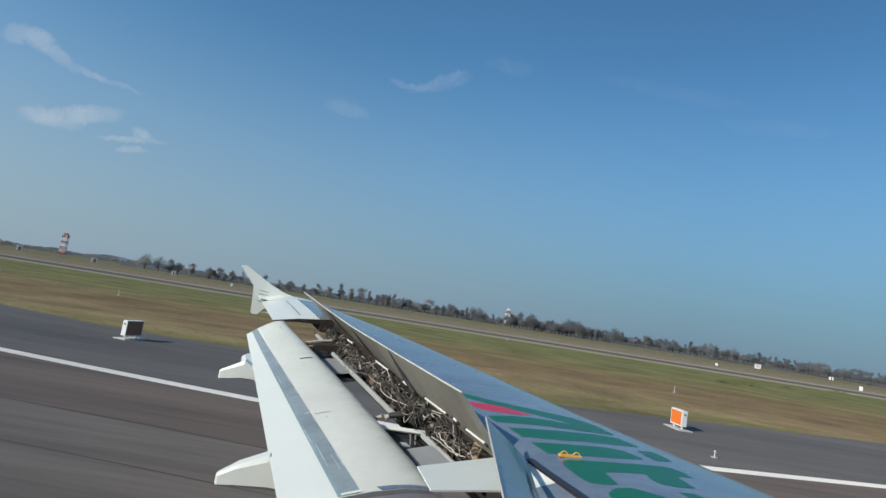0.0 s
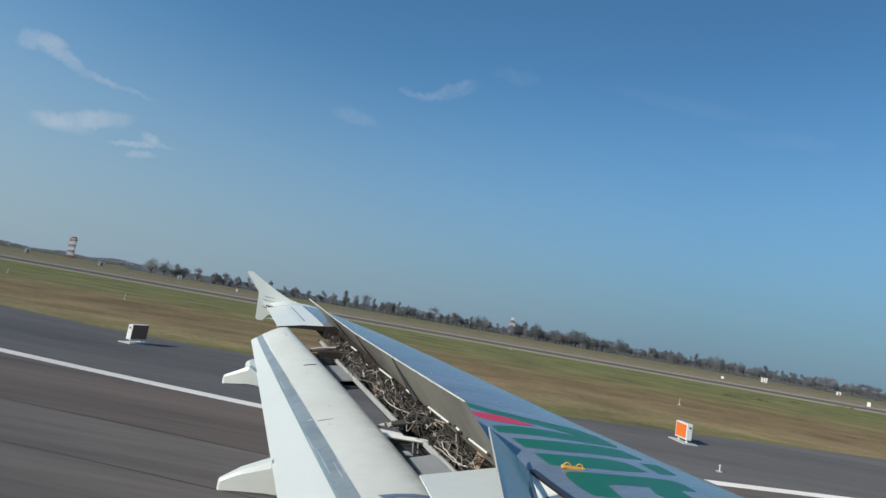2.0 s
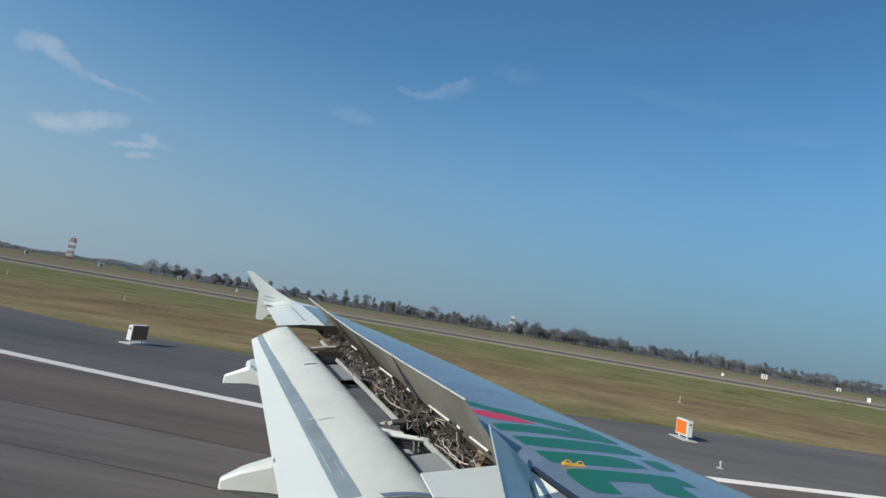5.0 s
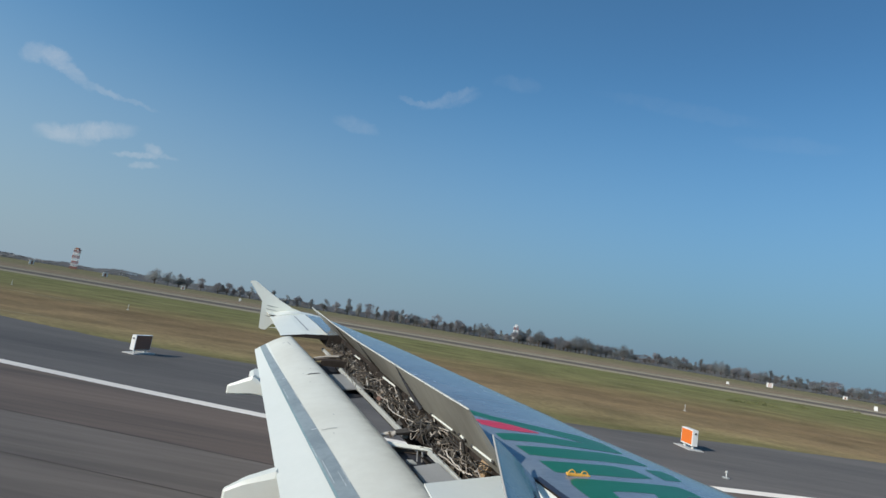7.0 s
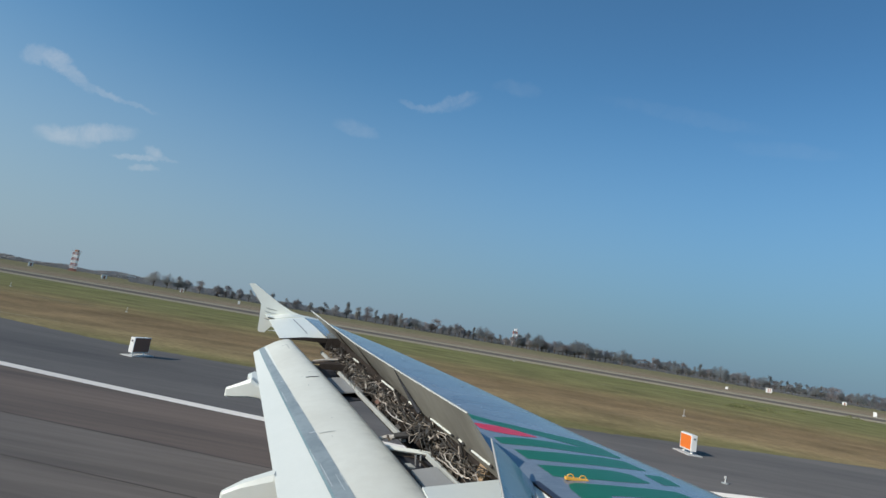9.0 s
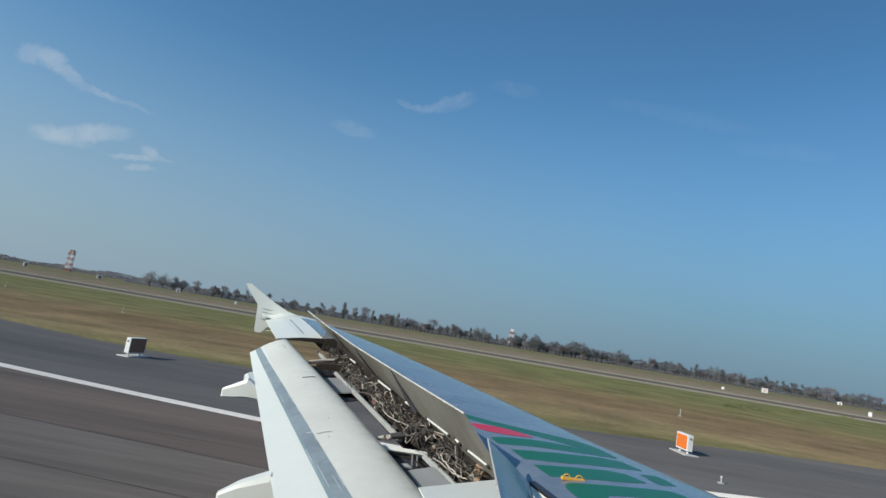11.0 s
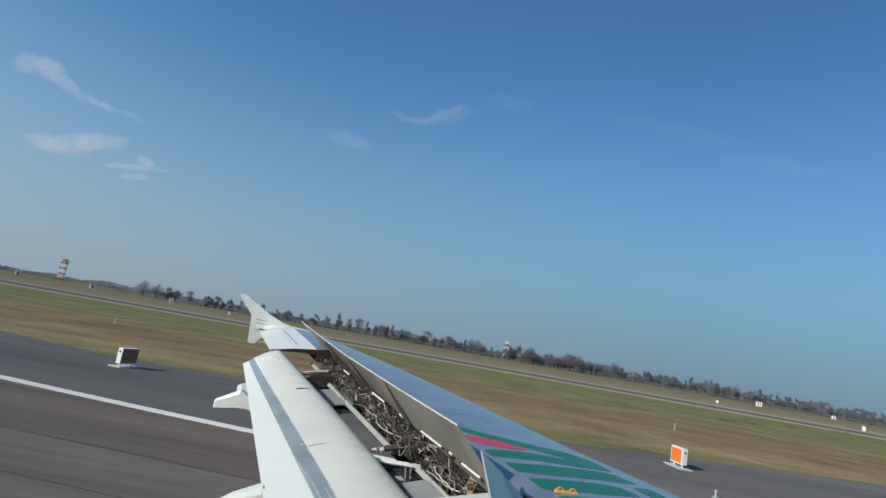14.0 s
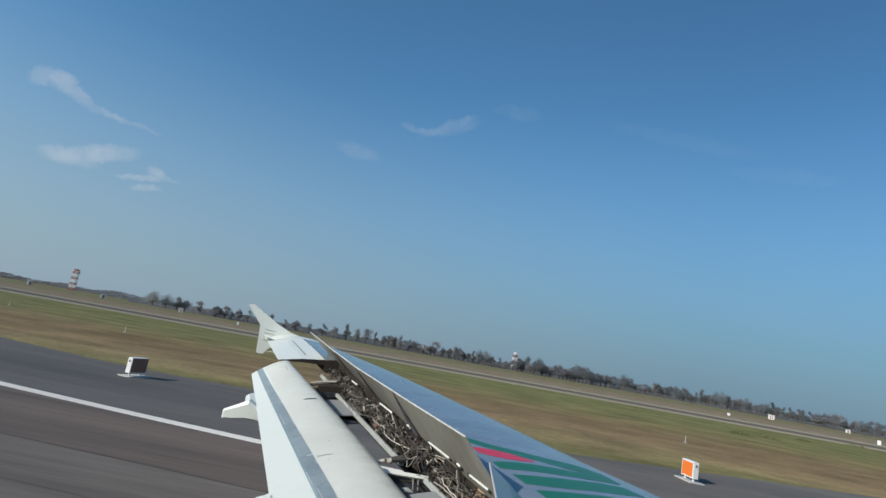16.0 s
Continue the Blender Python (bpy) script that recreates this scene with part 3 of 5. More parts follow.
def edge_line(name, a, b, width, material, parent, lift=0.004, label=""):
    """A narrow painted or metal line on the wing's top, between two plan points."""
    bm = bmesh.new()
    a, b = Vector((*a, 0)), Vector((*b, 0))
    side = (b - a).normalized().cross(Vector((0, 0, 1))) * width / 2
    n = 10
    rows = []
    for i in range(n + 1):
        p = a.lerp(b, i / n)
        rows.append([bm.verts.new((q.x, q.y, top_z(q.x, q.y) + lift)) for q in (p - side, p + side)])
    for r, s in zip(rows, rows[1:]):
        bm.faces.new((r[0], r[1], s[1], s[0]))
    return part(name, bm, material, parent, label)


def painted(name, upper, lower, material, label):
    """A painted shape on the wing's top between two chains of plan points."""
    bm = bmesh.new()
    pairs = [(Vector(p), Vector(q)) for p, q in zip(upper, lower)]
    rows = []
    for i, ((a, b), (c, d)) in enumerate(zip(pairs, pairs[1:])):
        for j in range(5 if i < len(pairs) - 2 else 6):
            p, q = a.lerp(c, j / 5), b.lerp(d, j / 5)
            rows.append([bm.verts.new((*p.lerp(q, k / 3), top_z(*p.lerp(q, k / 3)) + 0.0016)) for k in range(4)])
    for r, q in zip(rows, rows[1:]):
        for k in range(3):
            bm.faces.new((r[k], r[k + 1], q[k + 1], q[k]))
    return part(name, bm, material, wing, label)


def build_markings():
    green = "green painted marking, slightly faded"
    painted("marking", [(1.64, 7.01), (1.91, 6.77), (2.22, 6.62), (2.53, 6.50), (2.86, 6.42), (3.07, 6.26), (3.15, 5.95)],
            [(1.65, 6.80), (1.87, 6.60), (2.12, 6.42), (2.39, 6.30), (2.62, 6.18), (2.77, 6.085), (3.13, 5.92)], M_GREEN, green)
    painted("marking", [(1.77, 6.16), (2.02, 6.17), (2.27, 6.15), (2.53, 6.12), (2.77, 6.085), (3.13, 5.92)],
            [(1.81, 5.97), (1.95, 5.93), (2.19, 5.90), (2.43, 5.87), (2.76, 5.87), (3.12, 5.89)], M_GREEN, green)
    painted("marking", [(1.64, 6.65), (1.86, 6.58), (2.04, 6.49), (2.18, 6.37), (2.30, 6.26)], [(1.68, 6.46), (1.80, 6.35), (1.96, 6.27), (2.12, 6.23), (2.29, 6.24)], M_RED, "red painted wedge")
    painted("marking", [(1.90, 5.80), (2.21, 5.76), (2.52, 5.76), (2.86, 5.80), (3.12, 5.80), (3.24, 5.58)],
            [(1.97, 5.55), (2.17, 5.49), (2.40, 5.46), (2.71, 5.48), (2.96, 5.50), (3.23, 5.55)], M_GREEN, green)
    painted("marking", [(2.02, 5.40), (2.25, 5.37), (2.53, 5.35), (2.78, 5.37), (2.94, 5.33), (3.05, 5.15)],
            [(2.09, 5.13), (2.25, 5.09), (2.46, 5.07), (2.68, 5.06), (2.86, 5.08), (3.04, 5.13)], M_GREEN, green)
    painted("marking", [(3.12, 5.40), (3.33, 5.46), (3.38, 5.38), (3.40, 5.21)], [(3.13, 5.37), (3.15, 5.25), (3.19, 5.14), (3.38, 5.19)], M_GREEN, green)
    # the large figure: body, upper arm, lower arm
    painted("marking", [(2.23, 4.99), (2.17, 4.96), (2.15, 4.88), (2.17, 4.73), (2.20, 4.59), (2.24, 4.51), (2.34, 4.47)],
            [(2.475, 4.96), (2.4725, 4.93), (2.4667, 4.86), (2.455, 4.72), (2.452, 4.60), (2.456, 4.52), (2.462, 4.465)], M_GREEN, green)
    painted("marking", [(2.475, 4.96), (2.74, 4.95), (3.04, 4.98), (3.22, 4.99), (3.30, 4.91), (3.33, 4.78)],
            [(2.455, 4.72), (2.65, 4.72), (2.84, 4.72), (2.96, 4.71), (3.15, 4.74), (3.32, 4.77)], M_GREEN, green)
    painted("marking", [(2.84, 4.72), (2.96, 4.71), (3.15, 4.74), (3.17, 4.50)], [(2.82, 4.60), (2.87, 4.50), (3.00, 4.47), (3.16, 4.49)], M_GREEN, green)
    painted("marking", [(2.30, 4.32), (2.39, 4.40), (2.52, 4.41), (2.61, 4.36), (2.71, 4.27), (2.82, 4.17)],
            [(2.28, 4.23), (2.29, 4.11), (2.33, 4.01), (2.44, 4.00), (2.57, 4.04), (2.78, 4.12)], M_GREEN, green)
    painted("marking", [(2.93, 4.36), (3.06, 4.36), (3.14, 4.27)], [(2.96, 4.28), (3.01, 4.21), (3.08, 4.18)], M_GREEN, green)
    # lifting bracket
    bm = bmesh.new()
    z = top_z(2.28, 5.06)
    block(bm, 2.17, 2.39, 5.035, 5.085, z - 0.01, z + 0.016, pose(0, 0, 0), bevel=0.007)
    for x in (2.22, 2.34):
        tube(bm, [(x - 0.035, 5.06, z + 0.015), (x - 0.02, 5.06, z + 0.036), (x, 5.06, z + 0.042), (x + 0.02, 5.06, z + 0.036), (x + 0.035, 5.06, z + 0.015)], 0.006)
    part("escape_rope_fitting", bm, M_ORANGE, wing, "orange-yellow fitting with two loops")


build_markings()


def build_panel_lines():
    """Thin seams across and along the upper skin."""
    for y in (7.6, 9.3, 11.2):
        edge_line("panel_seam", (hinge_x(y) + 0.12, y), (lead_x(y) - 0.25, y), 0.007, M_SEAM, wing, 0.002, "thin panel seam")
    rng = random.Random(21)
    for i in range(26):
        y = rng.uniform(7.2, 13.5)
        x = hinge_x(y) + (lead_x(y) - hinge_x(y)) * rng.uniform(0.15, 0.8)
        edge_line("skin_patch", (x, y), (x + rng.uniform(0.02, 0.07), y), rng.uniform(0.01, 0.03), M_SEAM_PALE, wing, 0.0025, "pale scuffed patch")


build_panel_lines()


def spoiler(y0, y1, length0, length1, angle0, angle1, hinge):
    """One raised panel, slightly twisted by the air: upper face like the wing, beige rear face, pale edges."""
    def chord(t):
        y, angle = y0 + (y1 - y0) * t, radians(angle0 + (angle1 - angle0) * t)
        h = Vector((hinge(y), y, top_z(hinge(y), y) + 0.01))
        d = Vector((-math.cos(angle), 0, math.sin(angle))) * (length0 + (length1 - length0) * t)
        return h, d, Vector((math.sin(angle), 0, math.cos(angle)))
    bm = bmesh.new()
    rings, edge = [], []
    for i in range(9):
        h, d, n = chord(i / 8)
        sag = 0.006 * math.sin(math.pi * i / 8)
        rings.append([h, h + d * 0.5 + n * (0.008 + sag), h + d, h + d - n * 0.012, h + d * 0.5 - n * 0.035, h - n * 0.06])
        edge.append(h + d)
    loft(bm, rings)
    ob = part("spoiler", bm, [M_WING, M_SPOILER_BACK, M_WHITE], aircraft, "raised spoiler panel with a beige underside")
    front = chord(0.5)[2]
    for f in ob.data.polygons:
        f.material_index = 0 if f.normal.dot(front) > 0.5 else 1 if f.normal.dot(front) < -0.5 or abs(f.normal.y) > 0.6 else 2
    part("edge_trim", tube(bmesh.new(), edge, 0.006, 5), M_BAR, ob, "pale metal edge trim")
    return ob, chord


def build_spoilers():
    # span, length and lift of the panel edges
    bounds = ((5.12, 0.69, 48.5), (7.25, 0.597, 44.0), (9.05, 0.577, 37.1), (10.7, 0.56, 34.0), (12.55, 0.68, 34.4))
    for (a, la, ra), (b, lb, rb) in zip(bounds, bounds[1:]):
        ob, chord = spoiler(a + 0.010, b - 0.010, la, lb, ra, rb, lambda y: 1.68 - 0.259 * (y - Y_KINK))
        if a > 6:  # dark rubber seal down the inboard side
            h, d, n = chord(0.0)
            r = 1.0 if a < 8 else 0.55
            lean = Vector((0, -0.16, -0.02)) * r
            bm = tube(bmesh.new(), [h - n * 0.058 + lean, h + d * 0.3 - n * 0.054 + lean * 0.45, h + d * 0.62 - n * 0.036 + lean * 0.1, h + d * 0.97 - n * 0.014],
                      [0.030 * r, 0.024 * r, 0.018 * r, 0.008 * r], 8)
            part("seal", bm, M_DARK if a < 8 else M_CAVITY, ob, "dark rubber edge seal")
    # the inner panel, wider towards the fuselage
    bm = bmesh.new()
    rings = []
    for i in range(9):
        t = i / 8
        y0, y1 = 4.96 - 1.9 * t, 4.96 - 2.3 * t
        front = Vector((1.84 - 0.50 * t, y0, base_z(y0) + 0.04 + 0.22 * t))
        rear = Vector((1.41 - 0.39 * t, y1, base_z(y1) + 0.36 - 0.07 * t))
        down = (rear - front).cross(Vector((0, -1, 0))).normalized()
        down = -down if down.z > 0 else down
        rings.append([front, front.lerp(rear, 0.5) - down * 0.006, rear, rear + down * 0.012, front.lerp(rear, 0.5) + down * 0.03, front + down * 0.04])
    loft(bm, rings)
    inner = smooth(part("spoiler", bm, M_WING, aircraft, "raised blue-grey inner spoiler panel"), 30)
    bm = tube(bmesh.new(), [r[2] for r in rings], 0.008, 5)
    part("edge_trim", bm, M_PIPE_LIGHT, inner, "pale metal edge trim")
    # white bay below it
    bm = bmesh.new()
    def bay(y, rear):
        return (1.30 + 0.107 * (y - 2.2), y, base_z(y) - 0.16) if rear else (hinge_x(y) - 0.01, y, top_z(hinge_x(y), y) - 0.02)
    slab(bm, [bay(5.0, 0), bay(4.60, 0), bay(4.66, 1), bay(5.0, 1)], 0.03)
    part("spoiler_bay", bm, M_WHITE, aircraft, "white floor of the open spoiler bay")
    bm = bmesh.new()
    slab(bm, [bay(4.595, 0), bay(2.2, 0), bay(2.2, 1), bay(4.655, 1)], 0.03)
    part("spoiler_bay", bm, M_WING, aircraft, "blue-grey floor of the open spoiler bay")
    # rusty run-off streak near the hinge of the inner panel
    bm = bmesh.new()
    def skin(k, f):
        return rings[k][0].lerp(rings[k][2], f) + Vector((0.012, -0.004, 0.014))
    rows = [[bm.verts.new(skin(k, f)) for f in (f0, f1)] for k, f0, f1 in ((2, 0.10, 0.13), (3, 0.08, 0.17), (4, 0.09, 0.18), (5, 0.11, 0.15))]
    for a, b in zip(rows, rows[1:]):
        bm.faces.new((a[0], a[1], b[1], b[0]))
    part("rust_streak", bm, M_SHROUD, inner, "brownish worn streak")


build_spoilers()
# shade of the hinge gap, painted as a flat strip on the skin
edge_line("skin_gap_shade", (hinge_x(Y_KINK - 0.01) + 0.015, Y_KINK - 0.02), (hinge_x(2.2) + 0.015, 2.2), 0.060, M_GAP_SHADE, wing, 0.008, label="dark strip painted as the shaded gap at the hinge line")


# ---- trailing edge cavity with its pipework ----
def bar_x(y):
    return hinge_x(y) - 0.30


def build_cavity():
    random.seed(11)
    # lower panel and its aft lip, in two bays
    def low(y, dx, dz):
        return Vector((bar_x(min(max(y, Y_KINK + 0.01), Y_SPOILER_OUT - 0.01)) + dx, y, base_z(y) + dz))
    bm = bmesh.new()
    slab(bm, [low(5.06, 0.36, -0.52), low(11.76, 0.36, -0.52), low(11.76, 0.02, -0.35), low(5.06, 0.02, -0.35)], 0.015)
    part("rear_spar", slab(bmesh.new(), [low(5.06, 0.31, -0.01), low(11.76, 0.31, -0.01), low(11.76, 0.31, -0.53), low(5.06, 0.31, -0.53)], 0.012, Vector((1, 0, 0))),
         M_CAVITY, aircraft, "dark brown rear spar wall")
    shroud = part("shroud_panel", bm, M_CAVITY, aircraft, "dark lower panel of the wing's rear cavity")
    for y0, y1 in ((5.25, 6.5), (6.98, 10.7)):
        bm = bmesh.new()
        rings = []
        for i in range(9):
            y = y0 + (y1 - y0) * i / 8
            w, s = (0.9, 0.145) if y1 < 7 else (1.0, 0.04)
            rings.append([low(y, s + 0.02 * w, -0.345), low(y, s + 0.02 * w, -0.292), low(y, s + 0.008 * w, -0.286), low(y, s - 0.020 * w, -0.286), low(y, s - 0.028 * w, -0.295), low(y, s - 0.028 * w, -0.345)])
        loft(bm, rings)
        part("lip", bm, M_BAR, shroud, "pale grey beam along the cavity's edge")
    bm = bmesh.new()  # the short beam outboard of the outer track
    rings = []
    for i in range(4):
        y = 11.28 + 0.28 * i
        x, z = bar_x(11.28) + 0.04 - 0.262 * (y - 11.28), base_z(y) - 0.24
        rings.append([(x + 0.02, y, z - 0.06), (x + 0.02, y, z - 0.008), (x + 0.008, y, z), (x - 0.02, y, z), (x - 0.028, y, z - 0.01), (x - 0.028, y, z - 0.06)])
    loft(bm, rings)
    part("lip", bm, M_BAR, shroud, "short pale grey beam")
    # lighter plates: sunlit patches of the lower panel, set in as grey
    for y0, y1, x0, x1, x2, x3 in ((9.2, 10.15, 0.10, 0.44, 0.20, -0.18), (5.62, 6.12, 1.02, 1.33, 1.19, 0.93)):
        bm = bmesh.new()
        slab(bm, [(x0, y0, base_z(y0) - 0.37), (x1, y0, base_z(y0) - 0.30), (x2, y1, base_z(y1) - 0.30), (x3, y1, base_z(y1) - 0.37)], 0.02)
        part("sunlit_plate", bm, M_SHROUD, aircraft, "grey plate standing for the sunlit patch of the lower panel")
    # long lines
    def reach(y):  # the bay is narrower inboard
        return 0.60 if y < 6.55 else 1.0 if y > 6.85 else 0.60 + 0.40 * (y - 6.55) / 0.30
    def spot(y, dx, dz):
        x = hinge_x(min(max(y, Y_KINK + 0.01), Y_SPOILER_OUT - 0.01))
        return Vector((x - dx * reach(y), y, base_z(y) + dz))
    for k in range(5):
        dx, dz, r = random.uniform(0.03, 0.27), random.uniform(-0.30, -0.06), random.uniform(0.005, 0.009)
        pts = [spot(5.3 + 0.16 * i, dx + random.uniform(-0.03, 0.03), dz + random.uniform(-0.03, 0.03)) for i in range(41)]
        bm = tube(bmesh.new(), pts, r, 6)
        part("hydraulic_line", bm, (M_PIPE, M_PIPE_DARK)[k % 2], aircraft, "bent metal pipe along the rear spar")
    # runs that wander along the spar, and short bent branches
    for k in range(18):
        y, n = random.uniform(5.35, 10.6), random.randint(5, 11)
        dx, dz = random.uniform(0.03, 0.28), random.uniform(-0.31, -0.05)
        pts = []
        for i in range(n):
            pts.append(spot(min(y, 11.7), dx, dz))
            y += random.uniform(0.05, 0.19)
            dx = min(max(dx + random.uniform(-0.06, 0.06), 0.02), 0.29)
            dz = min(max(dz + random.uniform(-0.07, 0.07), -0.32), -0.04)
        part("pipe", tube(bmesh.new(), bent(pts, 1), random.uniform(0.0035, 0.0075), 6), random.choice((M_PIPE, M_PIPE, M_PIPE, M_PIPE_PALE, M_PIPE_DARK, M_PIPE_DARK)), aircraft)
    for k in range(165):
        y = random.uniform(6.4, 11.6) if k > 26 else random.uniform(5.3, 6.4)
        p = spot(y, random.uniform(0.02, 0.28), random.uniform(-0.31, -0.04))
        pts = [p]
        d = Vector((random.uniform(-0.6, 0.6), random.uniform(-1, 1), random.uniform(-0.6, 0.6))).normalized()
        for i in range(random.choice((3, 4, 5))):
            q = pts[-1] + d * random.uniform(0.05, 0.12)
            x0 = hinge_x(min(max(q.y, Y_KINK + 0.01), Y_SPOILER_OUT - 0.01))
            q.x = min(max(q.x, x0 - 0.30 * reach(q.y)), x0 - 0.02)
            q.y = min(q.y, 11.75)
            q.z = min(max(q.z, base_z(q.y) - 0.32), base_z(q.y) - 0.03)
            pts.append(q)
            d = (d + Vector((random.uniform(-1, 1), random.uniform(-1, 1), random.uniform(-1, 1))) * 1.4).normalized()
        part("pipe", tube(bmesh.new(), bent(pts, 1), random.uniform(0.003, 0.0065), 6), random.choice((M_PIPE, M_PIPE, M_PIPE_DARK, M_PIPE_DARK, M_PIPE_DARK, M_PIPE_PALE)), aircraft)
    # black bundle where the flap track meets the spar
    for k in range(30):
        y = 6.72 + random.uniform(-0.15, 0.16)
        a, b = spot(y, random.uniform(0.02, 0.22), random.uniform(-0.26, -0.04)), spot(y + random.uniform(-0.16, 0.16), random.uniform(0.04, 0.28), random.uniform(-0.31, -0.08))
        part("hose", tube(bmesh.new(), bent([a, a.lerp(b, 0.5) + Vector((random.uniform(-0.06, 0.06), 0.02, random.uniform(0.0, 0.07))), b]), random.uniform(0.006, 0.013), 6), M_PIPE_DARK, aircraft, "black hose" if k == 0 else "")
    for y, dx, dz, r in ((6.62, 0.20, -0.10, 0.042), (6.70, 0.13, -0.06, 0.038), (6.80, 0.17, -0.09, 0.045), (6.56, 0.12, -0.12, 0.034), (6.90, 0.10, -0.07, 0.032)):
        a = spot(y - 0.05, dx + 0.03, dz - 0.03)
        b = spot(y + 0.05, dx - 0.03, dz + 0.02)
        part("drive_unit", tube(bmesh.new(), [a, a.lerp(b, 0.08), a.lerp(b, 0.15), a.lerp(b, 0.80), a.lerp(b, 0.86), b], [r * 0.5, r * 0.55, r, r, r * 0.7, r * 0.65], 10), M_PIPE_DARK, aircraft, "black drive unit of the flap track" if y == 6.62 else "")
    for k in range(64):
        y = random.uniform(5.3, 11.7)
        p = spot(y, random.uniform(0.05, 0.24), random.uniform(-0.30, -0.10))
        m = Matrix.Translation(p) @ Euler([random.uniform(-0.6, 0.6) for _ in range(3)]).to_matrix().to_4x4()
        bm = bmesh.new()
        s = random.uniform(0.02, 0.05)
        block(bm, -s * 0.6, s * 0.6, -s, s, -s * 0.5, s * 0.5, m, bevel=0.006)
        part("bracket", bm, random.choice((M_PIPE, M_PIPE_PALE, M_PIPE_DARK, M_PIPE_DARK, M_CAVITY)), aircraft)
    for k in range(90):  # short couplings and elbows
        y = random.uniform(5.3, 11.65)
        p = spot(y, random.uniform(0.04, 0.27), random.uniform(-0.24, -0.05))
        d = Vector((random.gauss(0, 1), random.gauss(0, 1.3), random.gauss(0, 0.7))).normalized() * random.uniform(0.02, 0.045)
        e = d.orthogonal() * random.uniform(0.4, 1.1)
        part("fitting", tube(bmesh.new(), bent([p - d, p, p + d * 0.4 + e * 0.6, p + d * 0.4 + e * 1.6]), random.uniform(0.005, 0.0085), 7), random.choice((M_PIPE_LIGHT, M_PIPE_PALE, M_PIPE, M_PIPE_DARK)), aircraft,
             "small pipe elbow" if k == 0 else "")
    for k in range(80):  # straight struts and rods
        p = spot(random.uniform(5.35, 11.8), random.uniform(0.03, 0.24), random.uniform(-0.20, -0.03))
        d = Vector((random.gauss(0, 0.8), random.gauss(0, 1), random.gauss(0, 0.5))).normalized() * random.uniform(0.05, 0.11)
        a, b = p - d, p + d
        for q in (a, b):
            x0 = hinge_x(min(max(q.y, Y_KINK + 0.01), Y_SPOILER_OUT - 0.01))
            q.x = min(max(q.x, x0 - 0.29 * reach(q.y)), x0 - 0.02)
            q.z = min(q.z, base_z(q.y) - 0.02)
        part("strut", tube(bmesh.new(), [a, b], random.uniform(0.0045, 0.0075), 6), random.choice((M_PIPE_LIGHT, M_PIPE_PALE, M_PIPE_PALE, M_PIPE)), aircraft, "straight metal strut" if k == 0 else "")
    for k in range(26):  # crowded outboard end of the bay
        p = spot(random.uniform(11.25, 11.72), random.uniform(0.0, 0.22), random.uniform(-0.16, -0.01))
        pts = [p] + [p + Vector((random.uniform(-0.06, 0.06), random.uniform(-0.14, 0.03), random.uniform(-0.07, 0.05))) * i for i in (1, 1.7)]
        part("pipe", tube(bmesh.new(), bent(pts, 1), random.uniform(0.006, 0.012), 6), random.choice((M_PIPE, M_PIPE_DARK, M_PIPE_DARK, M_PIPE_PALE)), aircraft)
    # actuators under the spoilers
    for y in (5.9, 7.7, 9.4, 11.0):
        bm = tube(bmesh.new(), [spot(y, 0.03, -0.24), spot(y, 0.10, -0.12), spot(y, 0.10, -0.10), spot(y, 0.19, 0.06)], [0.035, 0.035, 0.018, 0.018], 10)
        part("actuator", bm, M_PIPE_DARK, aircraft, "dark hydraulic actuator")
    for y0, y1, dx0, dx1, dz0, dz1, r in ((5.17, 5.62, 0.138, 0.124, 0.068, 0.056, 0.011), (5.79, 5.90, 0.122, 0.132, 0.058, 0.072, 0.012), (6.08, 6.72, 0.112, 0.106, 0.048, 0.036, 0.011),
                                          (7.22, 7.50, 0.083, 0.089, 0.018, 0.018, 0.013), (8.02, 8.62, 0.099, 0.111, 0.018, 0.018, 0.013), (9.78, 10.18, 0.135, 0.143, 0.018, 0.018, 0.013)):
        a, b = spot(y0, dx0 / reach(y0), dz0), spot(y1, dx1 / reach(y1), dz1)
        part("hinge_rod", tube(bmesh.new(), [a, b], r, 8), M_WHITE, aircraft, "white hinge rod")
        d = (b - a).normalized() * 0.02
        for p in (a, b):  # dark eye at each end
            part("rod_end", tube(bmesh.new(), [p - d, p + d], r * 1.6, 8), M_PIPE_DARK, aircraft)
    # runs that stand out: bent pale tubes near the edge beam and the inboard end
    runs = (((0.71, 8.04), (0.71, 7.58), (0.78, 7.34), (0.89, 7.18), (0.99, 7.10)), ((0.91, 6.82), (1.03, 7.16), (1.13, 7.43), (1.18, 7.24)), ((1.11, 7.80), (1.13, 7.52), (1.12, 7.29)),
            ((1.15, 5.96), (1.22, 5.82), (1.28, 5.60), (1.36, 5.50), (1.41, 5.47)), ((1.25, 6.12), (1.25, 5.94), (1.29, 5.73), (1.34, 5.50)), ((1.30, 6.59), (1.21, 6.16), (1.23, 5.99)),
            ((1.41, 6.50), (1.37, 6.16), (1.29, 5.90)), ((1.37, 6.16), (1.42, 6.06), (1.36, 5.81), (1.40, 5.72), (1.36, 5.50)), ((1.48, 5.91), (1.57, 6.06), (1.60, 6.25)),
            ((1.38, 5.63), (1.48, 5.72), (1.60, 5.82)), ((1.25, 6.12), (1.35, 6.31), (1.44, 6.38)), ((0.18, 9.68), (0.34, 10.51)), ((0.23, 9.48), (0.39, 10.37)),
            ((0.61, 8.68), (0.57, 8.35), (0.63, 8.10), (0.74, 7.95)), ((0.87, 8.36), (0.89, 8.04), (0.85, 7.61)), ((1.06, 8.13), (1.01, 7.69), (0.93, 7.42)))
